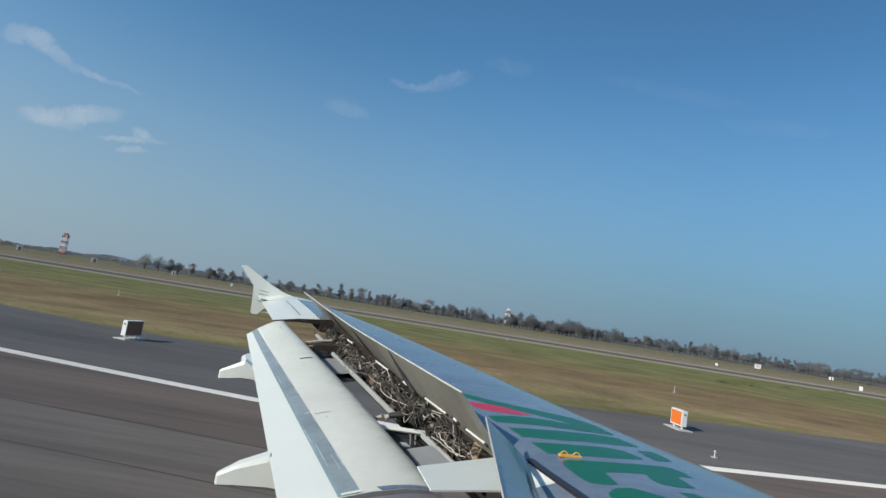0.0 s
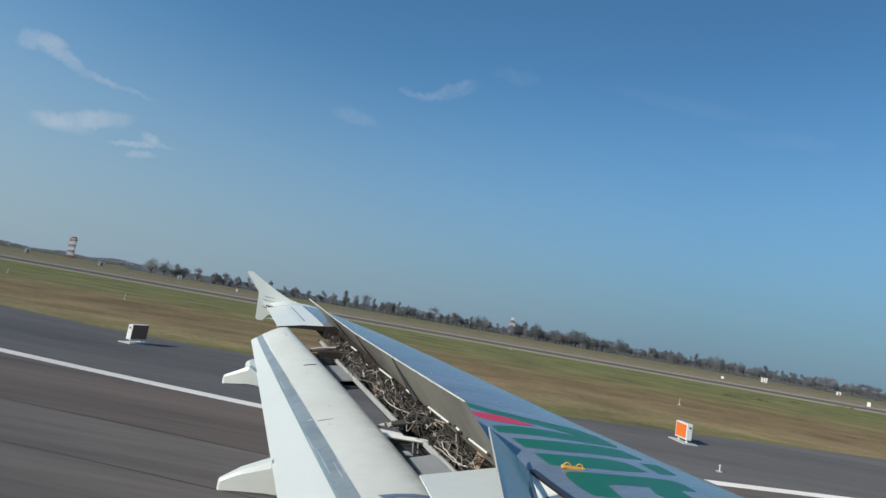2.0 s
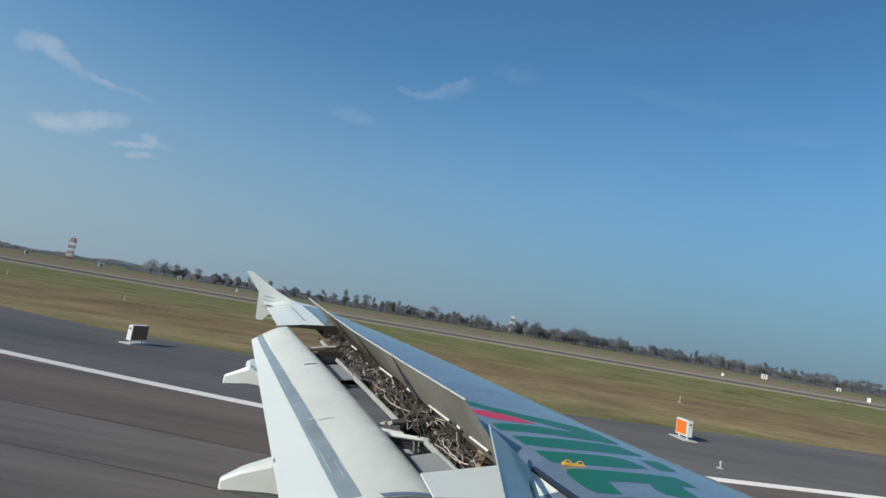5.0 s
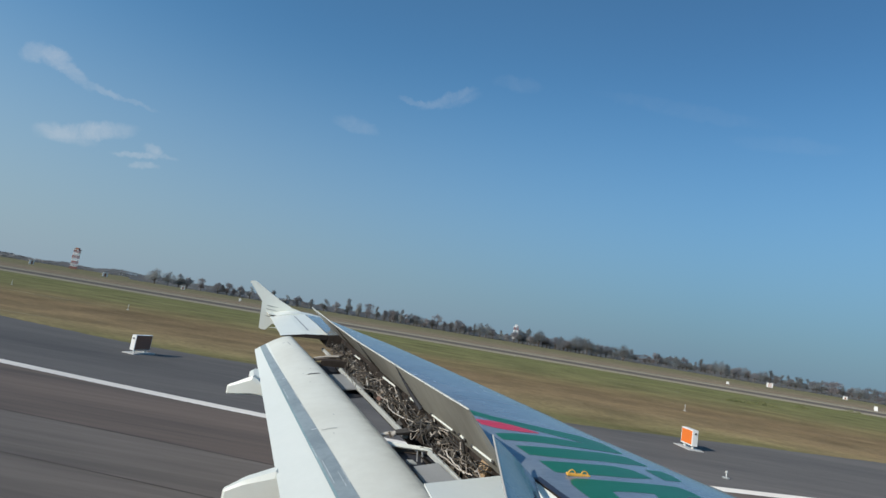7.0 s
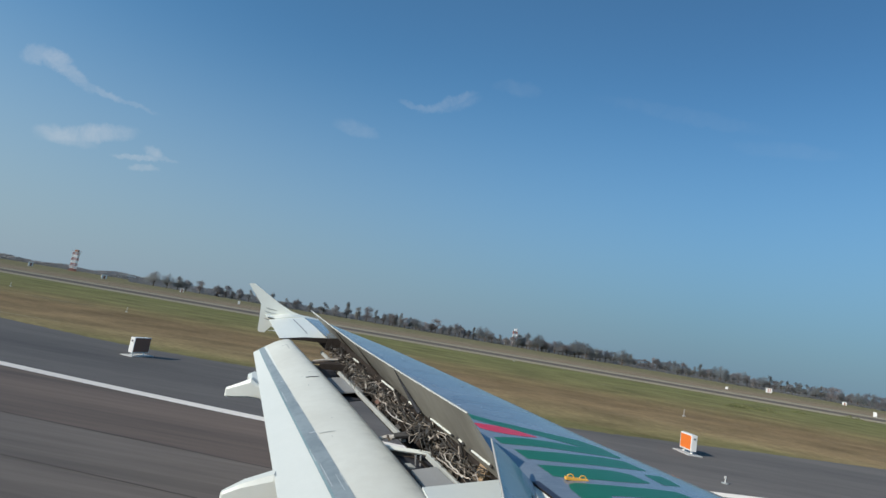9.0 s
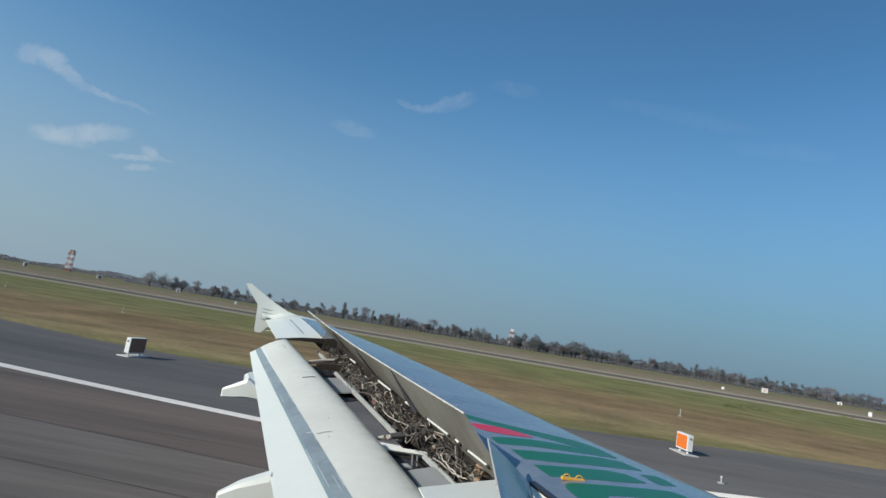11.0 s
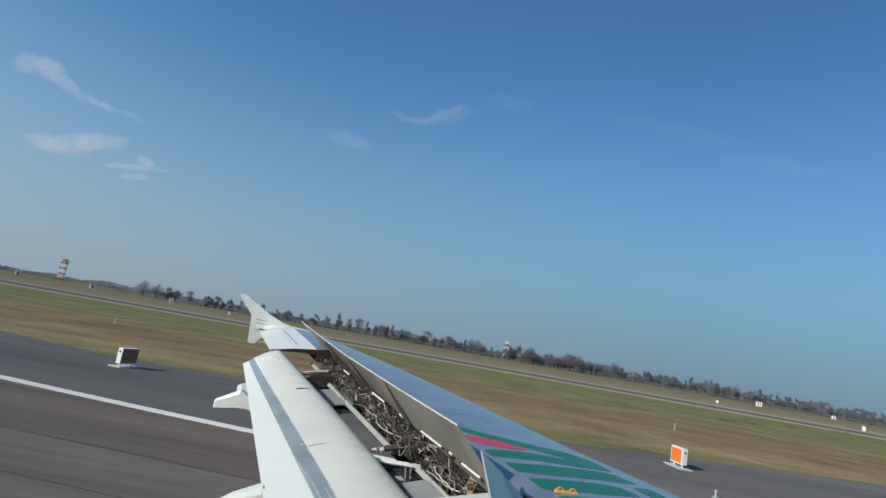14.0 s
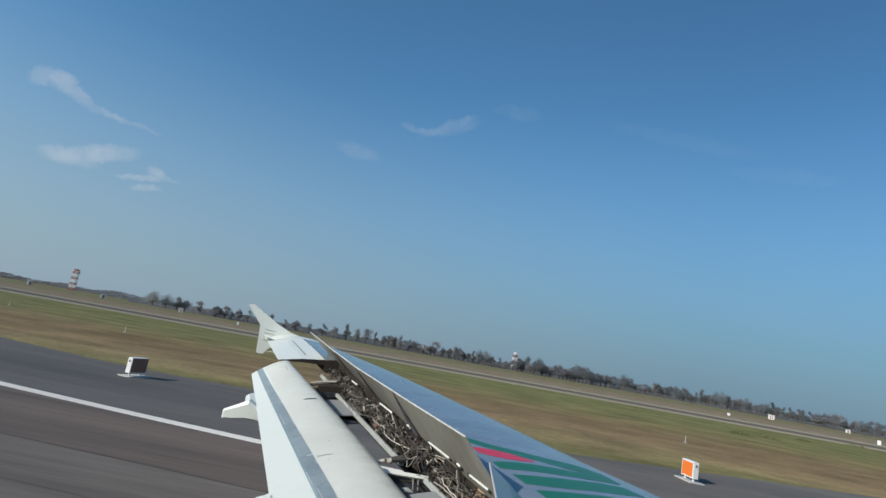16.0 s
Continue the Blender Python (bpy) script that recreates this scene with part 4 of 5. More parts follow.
    for k, run in enumerate(runs):
        pts = []
        for (xa, ya), (xb, yb) in zip(run, run[1:]):
            for i in range(3):
                x, y = xa + (xb - xa) * i / 3, ya + (yb - ya) * i / 3
                pts.append(Vector((x, y, base_z(y) - 0.165 + 0.012 * math.sin(3 * i + k))))
        pts.append(Vector((*run[-1], base_z(run[-1][1]) - 0.17)))
        part("pipe", tube(bmesh.new(), bent(pts, 1), (0.0065, 0.0075, 0.0055)[k % 3], 8), (M_PIPE_LIGHT, M_PIPE_PALE)[k % 2], aircraft, "bent pale metal tube" if k == 0 else "")
    # triangular frame with a ring clamp beside it
    corners = [Vector((x, y, base_z(y) - 0.15)) for x, y in ((0.44, 9.26), (0.63, 9.40), (0.53, 8.98), (0.45, 8.66), (0.44, 9.26))]
    frame_part = part("support_frame", tube(bmesh.new(), corners, 0.013, 6), M_PIPE_LIGHT, aircraft, "pale triangular support frame")
    ring = [Vector((0.60 + 0.05 * math.cos(a), 9.01 + 0.075 * math.sin(a), base_z(9.01) - 0.145)) for a in [i * math.tau / 12 for i in range(13)]]
    part("ring_clamp", tube(bmesh.new(), ring, 0.009, 6), M_PIPE_LIGHT, frame_part, "pale ring clamp")
    for x, y, size in ((0.89, 8.50, 0.05), (1.35, 6.57, 0.045), (1.45, 6.70, 0.04), (1.13, 7.41, 0.05), (0.62, 8.15, 0.045)):
        m = Matrix.Translation((x, y, base_z(y) - 0.20)) @ pose(0, 0, 0, 20, 15, 35)
        part("valve_body", block(bmesh.new(), -size * 0.6, size * 0.6, -size, size, -size * 0.6, size * 0.6, m, bevel=0.012), M_RUSTY, aircraft, "reddish brown valve body")
    # dark plates under the flap tracks: the shade there, built in dark colour
    for quad in (((0.60, 6.80), (1.16, 6.86), (1.45, 5.94), (1.00, 5.40)), ((-0.48, 11.45), (0.12, 11.75), (0.70, 9.45), (0.22, 8.95))):
        bm = slab(bmesh.new(), [(x, y, base_z(y) - 0.43) for x, y in quad], 0.012)
        part("shaded_plate", bm, M_PANEL_SHADE, aircraft, "dark blue-grey plate standing for the shade under the flap track")
    bm = bmesh.new()
    p = spot(5.50, 0.055, -0.12)
    block(bm, -0.035, 0.035, -0.075, 0.075, -0.08, 0.08, Matrix.Translation(p) @ pose(0, 0, 0, 10, 15, 20), bevel=0.012)
    part("junction_block", bm, M_TAN, aircraft, "tan coloured block")


build_cavity()


# ---- flaps, fairings, aileron, wingtip ----
def flap_ring(y, crest, trail, chord_nose=0.20):
    """Section of a lowered flap from its trailing edge and its crest, both (x, z)."""
    t, c = Vector((trail[0], 0, trail[1])), Vector((crest[0], 0, crest[1]))
    e = c - t
    n = Vector((-e.z, 0, e.x))
    shape = [(0, 0), (0.2, 0.020), (0.4, 0.040), (0.6, 0.050), (0.8, 0.042), (0.92, 0.022), (1.0, 0.0), (1.06, -0.035), (1.10, -0.09),
             (1.10, -0.15), (1.05, -0.20), (0.9, -0.21), (0.6, -0.15), (0.3, -0.07), (0.0, -0.018)]
    return [Vector((0, y, 0)) + t + e * a + n * b for a, b in shape]


def flap_edges(y):
    """Crest and trailing edge of the outer flap at y."""
    k = (y - 4.85) / (11.75 - 4.85)
    crest = (1.01 - 2.13 * k + 0.05 * math.sin(math.pi * min(max(k * 1.1, 0), 1)), base_z(y) - 0.26 + 0.20 * k)
    trail = (-0.19 - 1.52 * k, base_z(y) - 0.55 + 0.13 * k)
    return crest, trail


def flap_point(y, a, lift):
    (cx, cz), (tx, tz) = flap_edges(y)
    e = Vector((cx - tx, 0, cz - tz))
    n = Vector((-e.z, 0, e.x))
    shape = ((0, 0), (0.2, 0.020), (0.4, 0.040), (0.6, 0.050), (0.8, 0.042), (0.92, 0.022), (1.0, 0.0))
    b = float(np.interp(a, [p[0] for p in shape], [p[1] for p in shape]))
    return Vector((tx, y, tz)) + e * a + n * b + n.normalized() * lift


def flap_band(name, y0, y1, a0, a1, b0, b1, material, parent, label, lift=0.004, n=24):
    """A band on the outer flap's upper side, from chord fractions a0..a1 at y0 to b0..b1 at y1."""
    bm = bmesh.new()
    rows = []
    for i in range(n + 1):
        t = i / n
        y = y0 + (y1 - y0) * t
        lo, hi = a0 + (b0 - a0) * t, a1 + (b1 - a1) * t
        rows.append([bm.verts.new(flap_point(y, lo + (hi - lo) * k / 3, lift)) for k in range(4)])
    for r, s in zip(rows, rows[1:]):
        for k in range(3):
            bm.faces.new((r[k], r[k + 1], s[k + 1], s[k]))
    return part(name, bm, material, parent, label)


def build_flaps():
    bm = bmesh.new()
    n = 14
    ys = [4.85 + 6.9 * i / n for i in range(n + 1)]
    loft(bm, [flap_ring(y, *flap_edges(y)) for y in ys])
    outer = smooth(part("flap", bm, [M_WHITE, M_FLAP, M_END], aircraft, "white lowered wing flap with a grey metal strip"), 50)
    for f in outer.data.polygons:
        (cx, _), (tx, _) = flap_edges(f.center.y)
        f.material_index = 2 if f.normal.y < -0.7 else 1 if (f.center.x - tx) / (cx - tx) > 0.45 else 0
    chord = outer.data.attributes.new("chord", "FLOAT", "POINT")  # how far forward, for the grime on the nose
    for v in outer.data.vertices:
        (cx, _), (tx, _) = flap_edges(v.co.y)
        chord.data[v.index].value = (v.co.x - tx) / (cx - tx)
    flap_band("rub_strip", 4.86, 11.74, 0.376, 0.53, 0.17, 0.325, M_STRIP, outer, "bare grey metal strip")
    flap_band("strip_edge", 4.87, 11.73, 0.378, 0.398, 0.172, 0.190, M_STRIP_EDGE, outer, "darker blue-green edge of the strip", lift=0.0055)
    for y in (6.72,):
        flap_band("seam", y, y + 0.015, 0.50, 0.66, 0.50, 0.66, M_BAR, outer, "thin panel seam", lift=0.006, n=2)
    for y, a in ((8.98, 0.74),):
        flap_band("slot", y, y + 0.035, a, a + 0.2, a, a + 0.2, M_DARK, outer, "short dark slot", lift=0.007, n=2)
    for y in (6.78, 9.05):
        mid = 0.376 + (0.17 - 0.376) * (y - 4.86) / 6.88
        flap_band("strip_joint", y, y + 0.03, mid + 0.10, mid + 0.155, mid + 0.09, mid + 0.15, M_SCUFF, outer, "pale joint across the strip", lift=0.0075, n=2)
    # seal at the inboard end
    flap_band("end_seal", 4.852, 4.91, 0.66, 1.0, 0.64, 1.0, M_SEAM, outer, "dark blue-grey end seal", lift=0.008, n=3)
    flap_band("end_cap", 4.865, 4.90, 0.40, 0.545, 0.40, 0.535, M_WHITE, outer, "white end cap of the metal strip", lift=0.009, n=3)
    # outline of a small hatch, and scuffs on the strip
    flap_band("hatch_edge", 11.25, 11.27, 0.74, 0.88, 0.74, 0.88, M_BAR, outer, "thin hatch outline", lift=0.006, n=2)
    flap_band("hatch_edge", 10.95, 11.25, 0.86, 0.88, 0.86, 0.88, M_BAR, outer, "", lift=0.006, n=3)
    rng = random.Random(8)
    for k in range(18):
        y = rng.uniform(5.2, 11.0)
        mid = 0.385 + (0.17 - 0.385) * (y - 4.86) / 6.88 + rng.choice((0.006, 0.03, 0.10, 0.137))
        n = rng.uniform(0.08, 0.55)
        flap_band("scuff", y, y + n, mid, mid + 0.006, mid - 0.030 * n, mid + 0.004 - 0.030 * n, M_SCUFF, outer, "pale scuff on the metal strip" if k == 0 else "", lift=0.007, n=3)
    for k in range(5):
        y, a = rng.uniform(5.2, 11.4), rng.uniform(0.58, 0.92)
        flap_band("scuff", y, y + rng.uniform(0.02, 0.05), a, a + rng.uniform(0.01, 0.02), a + 0.004, a + 0.012, M_BAR, outer, "worn speck" if k == 0 else "", lift=0.006, n=2)
    # inner flap
    bm = bmesh.new()
    loft(bm, [flap_ring(y, (1.06, base_z(y) - 0.30), (-0.22, base_z(y) - 0.62)) for y in (0.3, 1.8, 3.3, 4.78)])
    inner = smooth(part("flap", bm, M_WHITE, aircraft, "white lowered wing flap beside the fuselage"), 50)
    bm = bmesh.new()
    loft(bm, [[p * 1.0 + Vector((0, 0, 0.006)) for p in flap_ring(y, (1.06 + k, base_z(y) - 0.30 + k), (-0.235 - k, base_z(y) - 0.62))] for y, k in ((4.05, 0.010), (4.45, 0.014), (4.83, 0.012))])
    smooth(part("end_fairing", bm, M_END, inner, "dark grey outboard end of the inner flap"), 50)
    # fixed panel between the spoilers
    bm = bmesh.new()
    def on(x, y, dz=0.0):
        return (x, y, base_z(y) + 0.005 + dz)
    slab(bm, [on(0.865, 4.20), on(0.815, 4.63), on(1.62, 5.08), on(1.58, 4.36)], 0.014)
    part("fixed_panel", bm, M_AILERON, aircraft, "white fixed trailing edge panel")


build_flaps()


def build_fairings():
    """Canoe-shaped covers of the flap tracks, their tails past the flap, and the levers that carry the flap."""
    for y, x_tail, z_tail, half, rise, under, up in ((9.4, -1.655, 3.008, 0.072, 0.257, -0.026, 0.36), (6.0, -0.895, 2.562, 0.058, 0.290, -0.03, 0.47)):
        bm = bmesh.new()
        rings = []
        for dx, lo, hi, w in ((0.0, -half * 0.85, half * 0.8, 0.040), (0.022, -half, half, 0.062), (0.18, -half * 0.8, half + (rise - half) * 0.45, 0.09), (up, under * 1.3, rise, 0.12),
                              (up + 0.16, under, rise - 0.10, 0.135), (0.85, -0.12, rise - 0.18, 0.16), (1.3, -0.20, 0.06, 0.17), (1.5, -0.12, 0.05, 0.08)):
            z0, z1, x = z_tail + lo, z_tail + hi, x_tail + dx
            m = (z0 + z1) / 2
            rings.append([(x, y - w * 0.8, z0), (x, y + w * 0.8, z0), (x, y + w, z0 + (m - z0) * 0.2), (x, y + w, m + (z1 - m) * 0.62), (x, y + w * 0.8, z1), (x, y - w * 0.8, z1),
                          (x, y - w, m + (z1 - m) * 0.62), (x, y - w, z0 + (m - z0) * 0.2)])
        loft(bm, rings)
        fairing = smooth(part("track_fairing", bm, M_WHITE, aircraft, "white pointed flap track fairing"), 14)
        if y > 8:  # cover beside the fairing, just under the flap's trailing edge
            bm = bmesh.new()
            rings = []
            for k in (9.50, 9.62, 10.02, 10.14):
                _, (tx, tz) = flap_edges(k)
                out = 0.135 if 9.6 < k < 10.1 else 0.09
                rings.append([(tx - out, k, tz - 0.10), (tx - out, k, tz - 0.03), (tx - out + 0.05, k, tz + 0.004), (tx + 0.02, k, tz + 0.002), (tx + 0.06, k, tz - 0.04), (tx + 0.06, k, tz - 0.10)])
            loft(bm, rings)
            part("fairing_cover", bm, M_WHITE, fairing, "white cover under the flap's trailing edge")

    def flat_arm(a, b, wide0, wide1, thick, lean=-0.25):
        a, b = Vector(a), Vector(b)
        up = Vector((0, lean, 1)).normalized()
        back = Vector((0, 1, -lean)).normalized()
        rings = []
        for t, w in ((0.0, wide0 * 0.5), (0.06, wide0), (0.5, (wide0 + wide1) / 2), (0.94, wide1), (1.0, wide1 * 0.6)):
            p = a.lerp(b, t)
            rings.append([p + up * w / 2, p + up * w / 2 + back * thick, p - up * w / 2 + back * thick, p - up * w / 2])
        return rings

    # inner track: dark lever with a pale fork, white arm below it, brown body and small bracket
    bm = tube(bmesh.new(), [(0.78, 6.95, 3.165), (0.92, 6.95, 3.195), (1.14, 6.95, 3.25)], [0.034, 0.045, 0.06], 8)
    lever = part("track_lever", bm, M_PIPE_DARK, aircraft, "black lever with a pale fork")
    bm = tube(bmesh.new(), [(0.585, 6.95, 3.100), (0.63, 6.95, 3.118), (0.72, 6.95, 3.150), (0.76, 6.95, 3.14), (0.81, 6.95, 3.172)], [0.010, 0.022, 0.026, 0.036, 0.03], 8)
    part("fork", bm, M_PIPE_LIGHT, lever, "pale metal fork")
    bm = tube(bmesh.new(), [(0.70, 6.93, 3.17), (0.74, 6.93, 3.11)], 0.014, 6)
    part("pin", bm, M_PIPE, lever)
    bm = bmesh.new()
    loft(bm, flat_arm((0.635, 6.70, 3.088), (1.20, 6.60, 3.098), 0.055, 0.050, 0.02, 1.3))
    part("track_arm", bm, M_WHITE, aircraft, "white flat arm carrying the flap")
    bm = bmesh.new()
    loft(bm, flat_arm((0.70, 6.74, 3.030), (1.10, 6.64, 3.045), 0.075, 0.055, 0.06))
    part("track_beam", bm, M_TRACK, aircraft, "brown-grey flap track beam")
    for x in (1.00, 1.055):
        part("track_bracket", tube(bmesh.new(), [(x, 6.42, 3.10), (x + 0.015, 6.42, 2.99)], 0.010, 6), M_SHROUD, aircraft, "small grey bracket")
    bm = slab(bmesh.new(), [(0.86, 6.22, 3.045), (0.93, 6.22, 3.052), (0.985, 6.20, 3.022), (0.90, 6.18, 3.020)], 0.012)
    part("track_plate", bm, M_BAR, aircraft, "small pale plate")
    # outer track: two brownish levers over a beam with shadow in its colour
    bm = tube(bmesh.new(), [(-0.60, 10.9, 3.475), (-0.40, 10.9, 3.535), (-0.16, 10.9, 3.600), (0.12, 10.9, 3.70)], [0.016, 0.034, 0.044, 0.03], 8)
    part("track_lever", bm, M_TRACK, aircraft, "brownish lever carrying the flap")
    bm = tube(bmesh.new(), [(-0.50, 10.75, 3.55), (-0.30, 10.75, 3.60), (-0.05, 10.75, 3.64)], [0.012, 0.018, 0.018], 8)
    part("track_rod", bm, M_PIPE_LIGHT, aircraft, "pale thin rod")
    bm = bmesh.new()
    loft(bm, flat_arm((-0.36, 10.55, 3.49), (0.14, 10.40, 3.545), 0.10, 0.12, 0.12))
    part("track_beam", bm, M_CAVITY, aircraft, "flap track beam coloured dark as in shadow")


build_fairings()


def build_aileron():
    bm = bmesh.new()
    rings = []
    for i in range(7):
        k = i / 6
        y = Y_SPOILER_OUT + 0.03 + (Y_AILERON_OUT - Y_SPOILER_OUT - 0.05) * k
        h = Vector((hinge_x(y + 0.01) - 0.01, y, top_z(hinge_x(y + 0.01), y)))
        t = Vector((-1.27 - 0.68 * k, y, base_z(y) - 0.08 - 0.03 * k))
        rings.append([h, h.lerp(t, 0.5) + Vector((0, 0, 0.02)), t, t - Vector((0, 0, 0.015)), h.lerp(t, 0.5) - Vector((0, 0, 0.05)), h - Vector((0, 0, 0.10))])
    loft(bm, rings)
    aileron = part("aileron", bm, [M_AILERON, M_CAVITY], aircraft, "pale grey aileron with shade painted on its inboard end and underside")
    # inboard end, underside and front carry their shade as dark brown
    for f in aileron.data.polygons:
        f.material_index = 1 if f.normal.y < -0.8 or f.normal.z < -0.5 or f.normal.x > 0.6 else 0
    bm = bmesh.new()
    rows = []
    for i in range(7):
        k = i / 6
        y = Y_SPOILER_OUT + 0.5 + (Y_AILERON_OUT - Y_SPOILER_OUT - 0.8) * k
        h = Vector((hinge_x(y + 0.01) - 0.01, y, top_z(hinge_x(y + 0.01), y)))
        t = Vector((-1.27 - 0.68 * (y - 11.83) / 3.0, y, base_z(y) - 0.08 - 0.03 * k))
        m = h.lerp(t, 0.34) + Vector((0, 0, 0.016))
        rows.append([bm.verts.new(m), bm.verts.new(m + (t - h) * 0.03)])
    for r, s in zip(rows, rows[1:]):
        bm.faces.new((r[0], r[1], s[1], s[0]))
    part("seam", bm, M_SHROUD, aileron, "grey seam")


build_aileron()


def build_fence():
    outline = [(-1.15, 0.05), (-1.50, 0.13), (-1.82, 0.27), (-2.23, 0.50), (-2.54, 0.685), (-2.65, 0.675), (-2.69, 0.65), (-2.62, 0.57), (-2.30, 0.19), (-2.285, 0.06), (-2.25, -0.49),
               (-2.20, -0.525), (-2.08, -0.52), (-1.93, -0.33), (-1.70, -0.18), (-1.15, -0.05)]
    bm = bmesh.new()
    z0 = base_z(Y_TIP)
    loft(bm, [[(x, Y_TIP + dy, z0 + z + 0.0) for x, z in outline] for dy in (-0.03, 0.03)])
    part("wingtip_fence", bm, M_AILERON, aircraft, "pale grey arrow-shaped wingtip fence")


build_fence()


def build_wicks():
    """Static dischargers along the trailing edge near the tip."""
    for k, y in enumerate((12.9, 13.6, 14.2, 14.7)):
        t = (y - 11.83) / 3.0
        p = Vector((-1.27 - 0.68 * t, y, base_z(y) - 0.09 - 0.03 * t))
        bm = tube(bmesh.new(), [p, p + Vector((-0.09, 0.01, 0.0)), p + Vector((-0.17, 0.02, -0.015))], [0.008, 0.006, 0.003], 6)
        part("static_wick", bm, M_AILERON, aircraft, "short pale static discharger")
    for k in range(4):
        p = Vector((-2.27, Y_TIP, base_z(Y_TIP) + 0.12 - 0.09 * k))
        bm = tube(bmesh.new(), [p, p + Vector((0.18, -0.035, -0.02)), p + Vector((0.40, -0.034, -0.035))], [0.004, 0.012, 0.005], 6)
        part("fence_rib", bm, M_BAR, aircraft, "small raised rib on the fence")


build_wicks()


def build_fuselage():
    """Plain closing body behind the window from which one looks out."""
    bm = bmesh.new()
    rings = []
    for x, k in ((-14, 0.55), (-12, 0.8), (-9, 1.0), (0, 1.0), (9, 1.0), (13, 0.9), (16, 0.6), (17.2, 0.2)):
        rings.append([(x, -2.12 + 1.97 * k * math.cos(a), 3.75 + 1.97 * k * math.sin(a)) for a in [i * math.tau / 36 for i in range(36)]])
    loft(bm, rings)
    smooth(part("fuselage", bm, M_WHITE, aircraft, "plain white fuselage"), 50)
    for y in (0.2, -4.2):
        bm = tube(bmesh.new(), [(1.4, y, 2.4), (1.4, y, 0.62)], 0.11, 12)
        gear = part("landing_gear_leg", bm, M_BAR, aircraft, "grey landing gear leg")
        for dy in (-0.46, 0.46):
            bm = bmesh.new()
            rings = []
            for w, r in ((-0.2, 0.40), (-0.17, 0.53), (-0.08, 0.58), (0.08, 0.58), (0.17, 0.53), (0.2, 0.40)):
                rings.append([(1.4 + r * math.cos(a), y + dy + w, 0.612 + r * math.sin(a)) for a in [i * math.tau / 28 for i in range(28)]])
            loft(bm, rings)
            smooth(part("tyre", bm, M_RUBBER, gear, "black tyre"), 50)


build_fuselage()


# ---- far side: trees, towers, huts, signs ----
def bearing(az, dist, z=0.0):
    """A place at a compass angle from the window's outlook, clockwise, in degrees."""
    return Vector((math.sin(radians(az)) * dist, math.cos(radians(az)) * dist, z))


def crown_mesh(height, spread, seed, lift=0.28, count=2600):
    """Leaf clumps gathered in uneven lobes at the ends of limbs, with gaps between them; also the lobes' centres."""
    rng = random.Random(seed)
    bm = bmesh.new()
    lobes = []
    for k in range(rng.randint(7, 10)):
        f = rng.uniform(lift + 0.12, 0.80)
        reach = spread * math.sin(math.pi * (0.16 + 0.74 * (f - lift) / (1 - lift))) ** 0.8
        a, r = rng.uniform(0, math.tau), reach * rng.uniform(0.1, 0.66)
        size = rng.uniform(0.30, 0.46) * spread + 0.3
        lobes.append((Vector((r * math.cos(a), r * math.sin(a), height * f)), size, rng.uniform(0.7, 1.15)))
    lobes.append((Vector((0, 0, height * 0.84)), spread * 0.36, 1.1))
    total = sum(size ** 2 for _, size, _ in lobes)
    for c, size, tall in lobes:
        for k in range(int(count * size ** 2 / total)):
            d = Vector((rng.gauss(0, 1), rng.gauss(0, 1), rng.gauss(0, 1))).normalized() * size * rng.uniform(0.05, 1.0) ** 0.45 * rng.uniform(0.8, 1.22)
            p = c + Vector((d.x, d.y, d.z * tall))
            p.z = max(p.z, height * lift * 0.8)
            s = rng.uniform(0.12, 0.34)
            t = Vector((rng.gauss(0, 1), rng.gauss(0, 1), rng.gauss(0, 1))).normalized()
            b = t.orthogonal().normalized()
            n = t.cross(b)
            v = [bm.verts.new(p + q) for q in (t * s, b * s * 0.8, -t * s * 0.9, -b * s * 0.7, n * s * 0.5)]
            for tri in ((0, 1, 4), (1, 2, 4), (2, 3, 4), (3, 0, 4)):
                bm.faces.new([v[i] for i in tri])
    return bm, lobes


def make_tree(at, height, spread, seed, lift=0.28):
    tree = thing("tree", "haze-paled grey-green broadleaf tree on the airfield boundary", "tree", at, group="boundary trees")
    crown, lobes = crown_mesh(height, spread, seed, lift, (2000, 2400, 1600, 2200, 1800, 2000)[seed % 6])
    bm = bmesh.new()
    tube(bm, [(0, 0, -0.2), (0.05, 0, height * 0.2), (0, 0.08, height * 0.5), (0, 0, height * 0.78)], [0.34, 0.26, 0.17, 0.05], 8)
    for c, _, _ in lobes[:9]:
        foot = Vector((0, 0, height * (lift + 0.05)))
        tube(bm, [foot, foot.lerp(c, 0.5) + Vector((0, 0, 0.2)), c], [0.12, 0.08, 0.03], 5)
    part("trunk", bm, M_BARK, tree)
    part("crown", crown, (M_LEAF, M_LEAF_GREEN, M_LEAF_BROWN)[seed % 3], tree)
    return tree


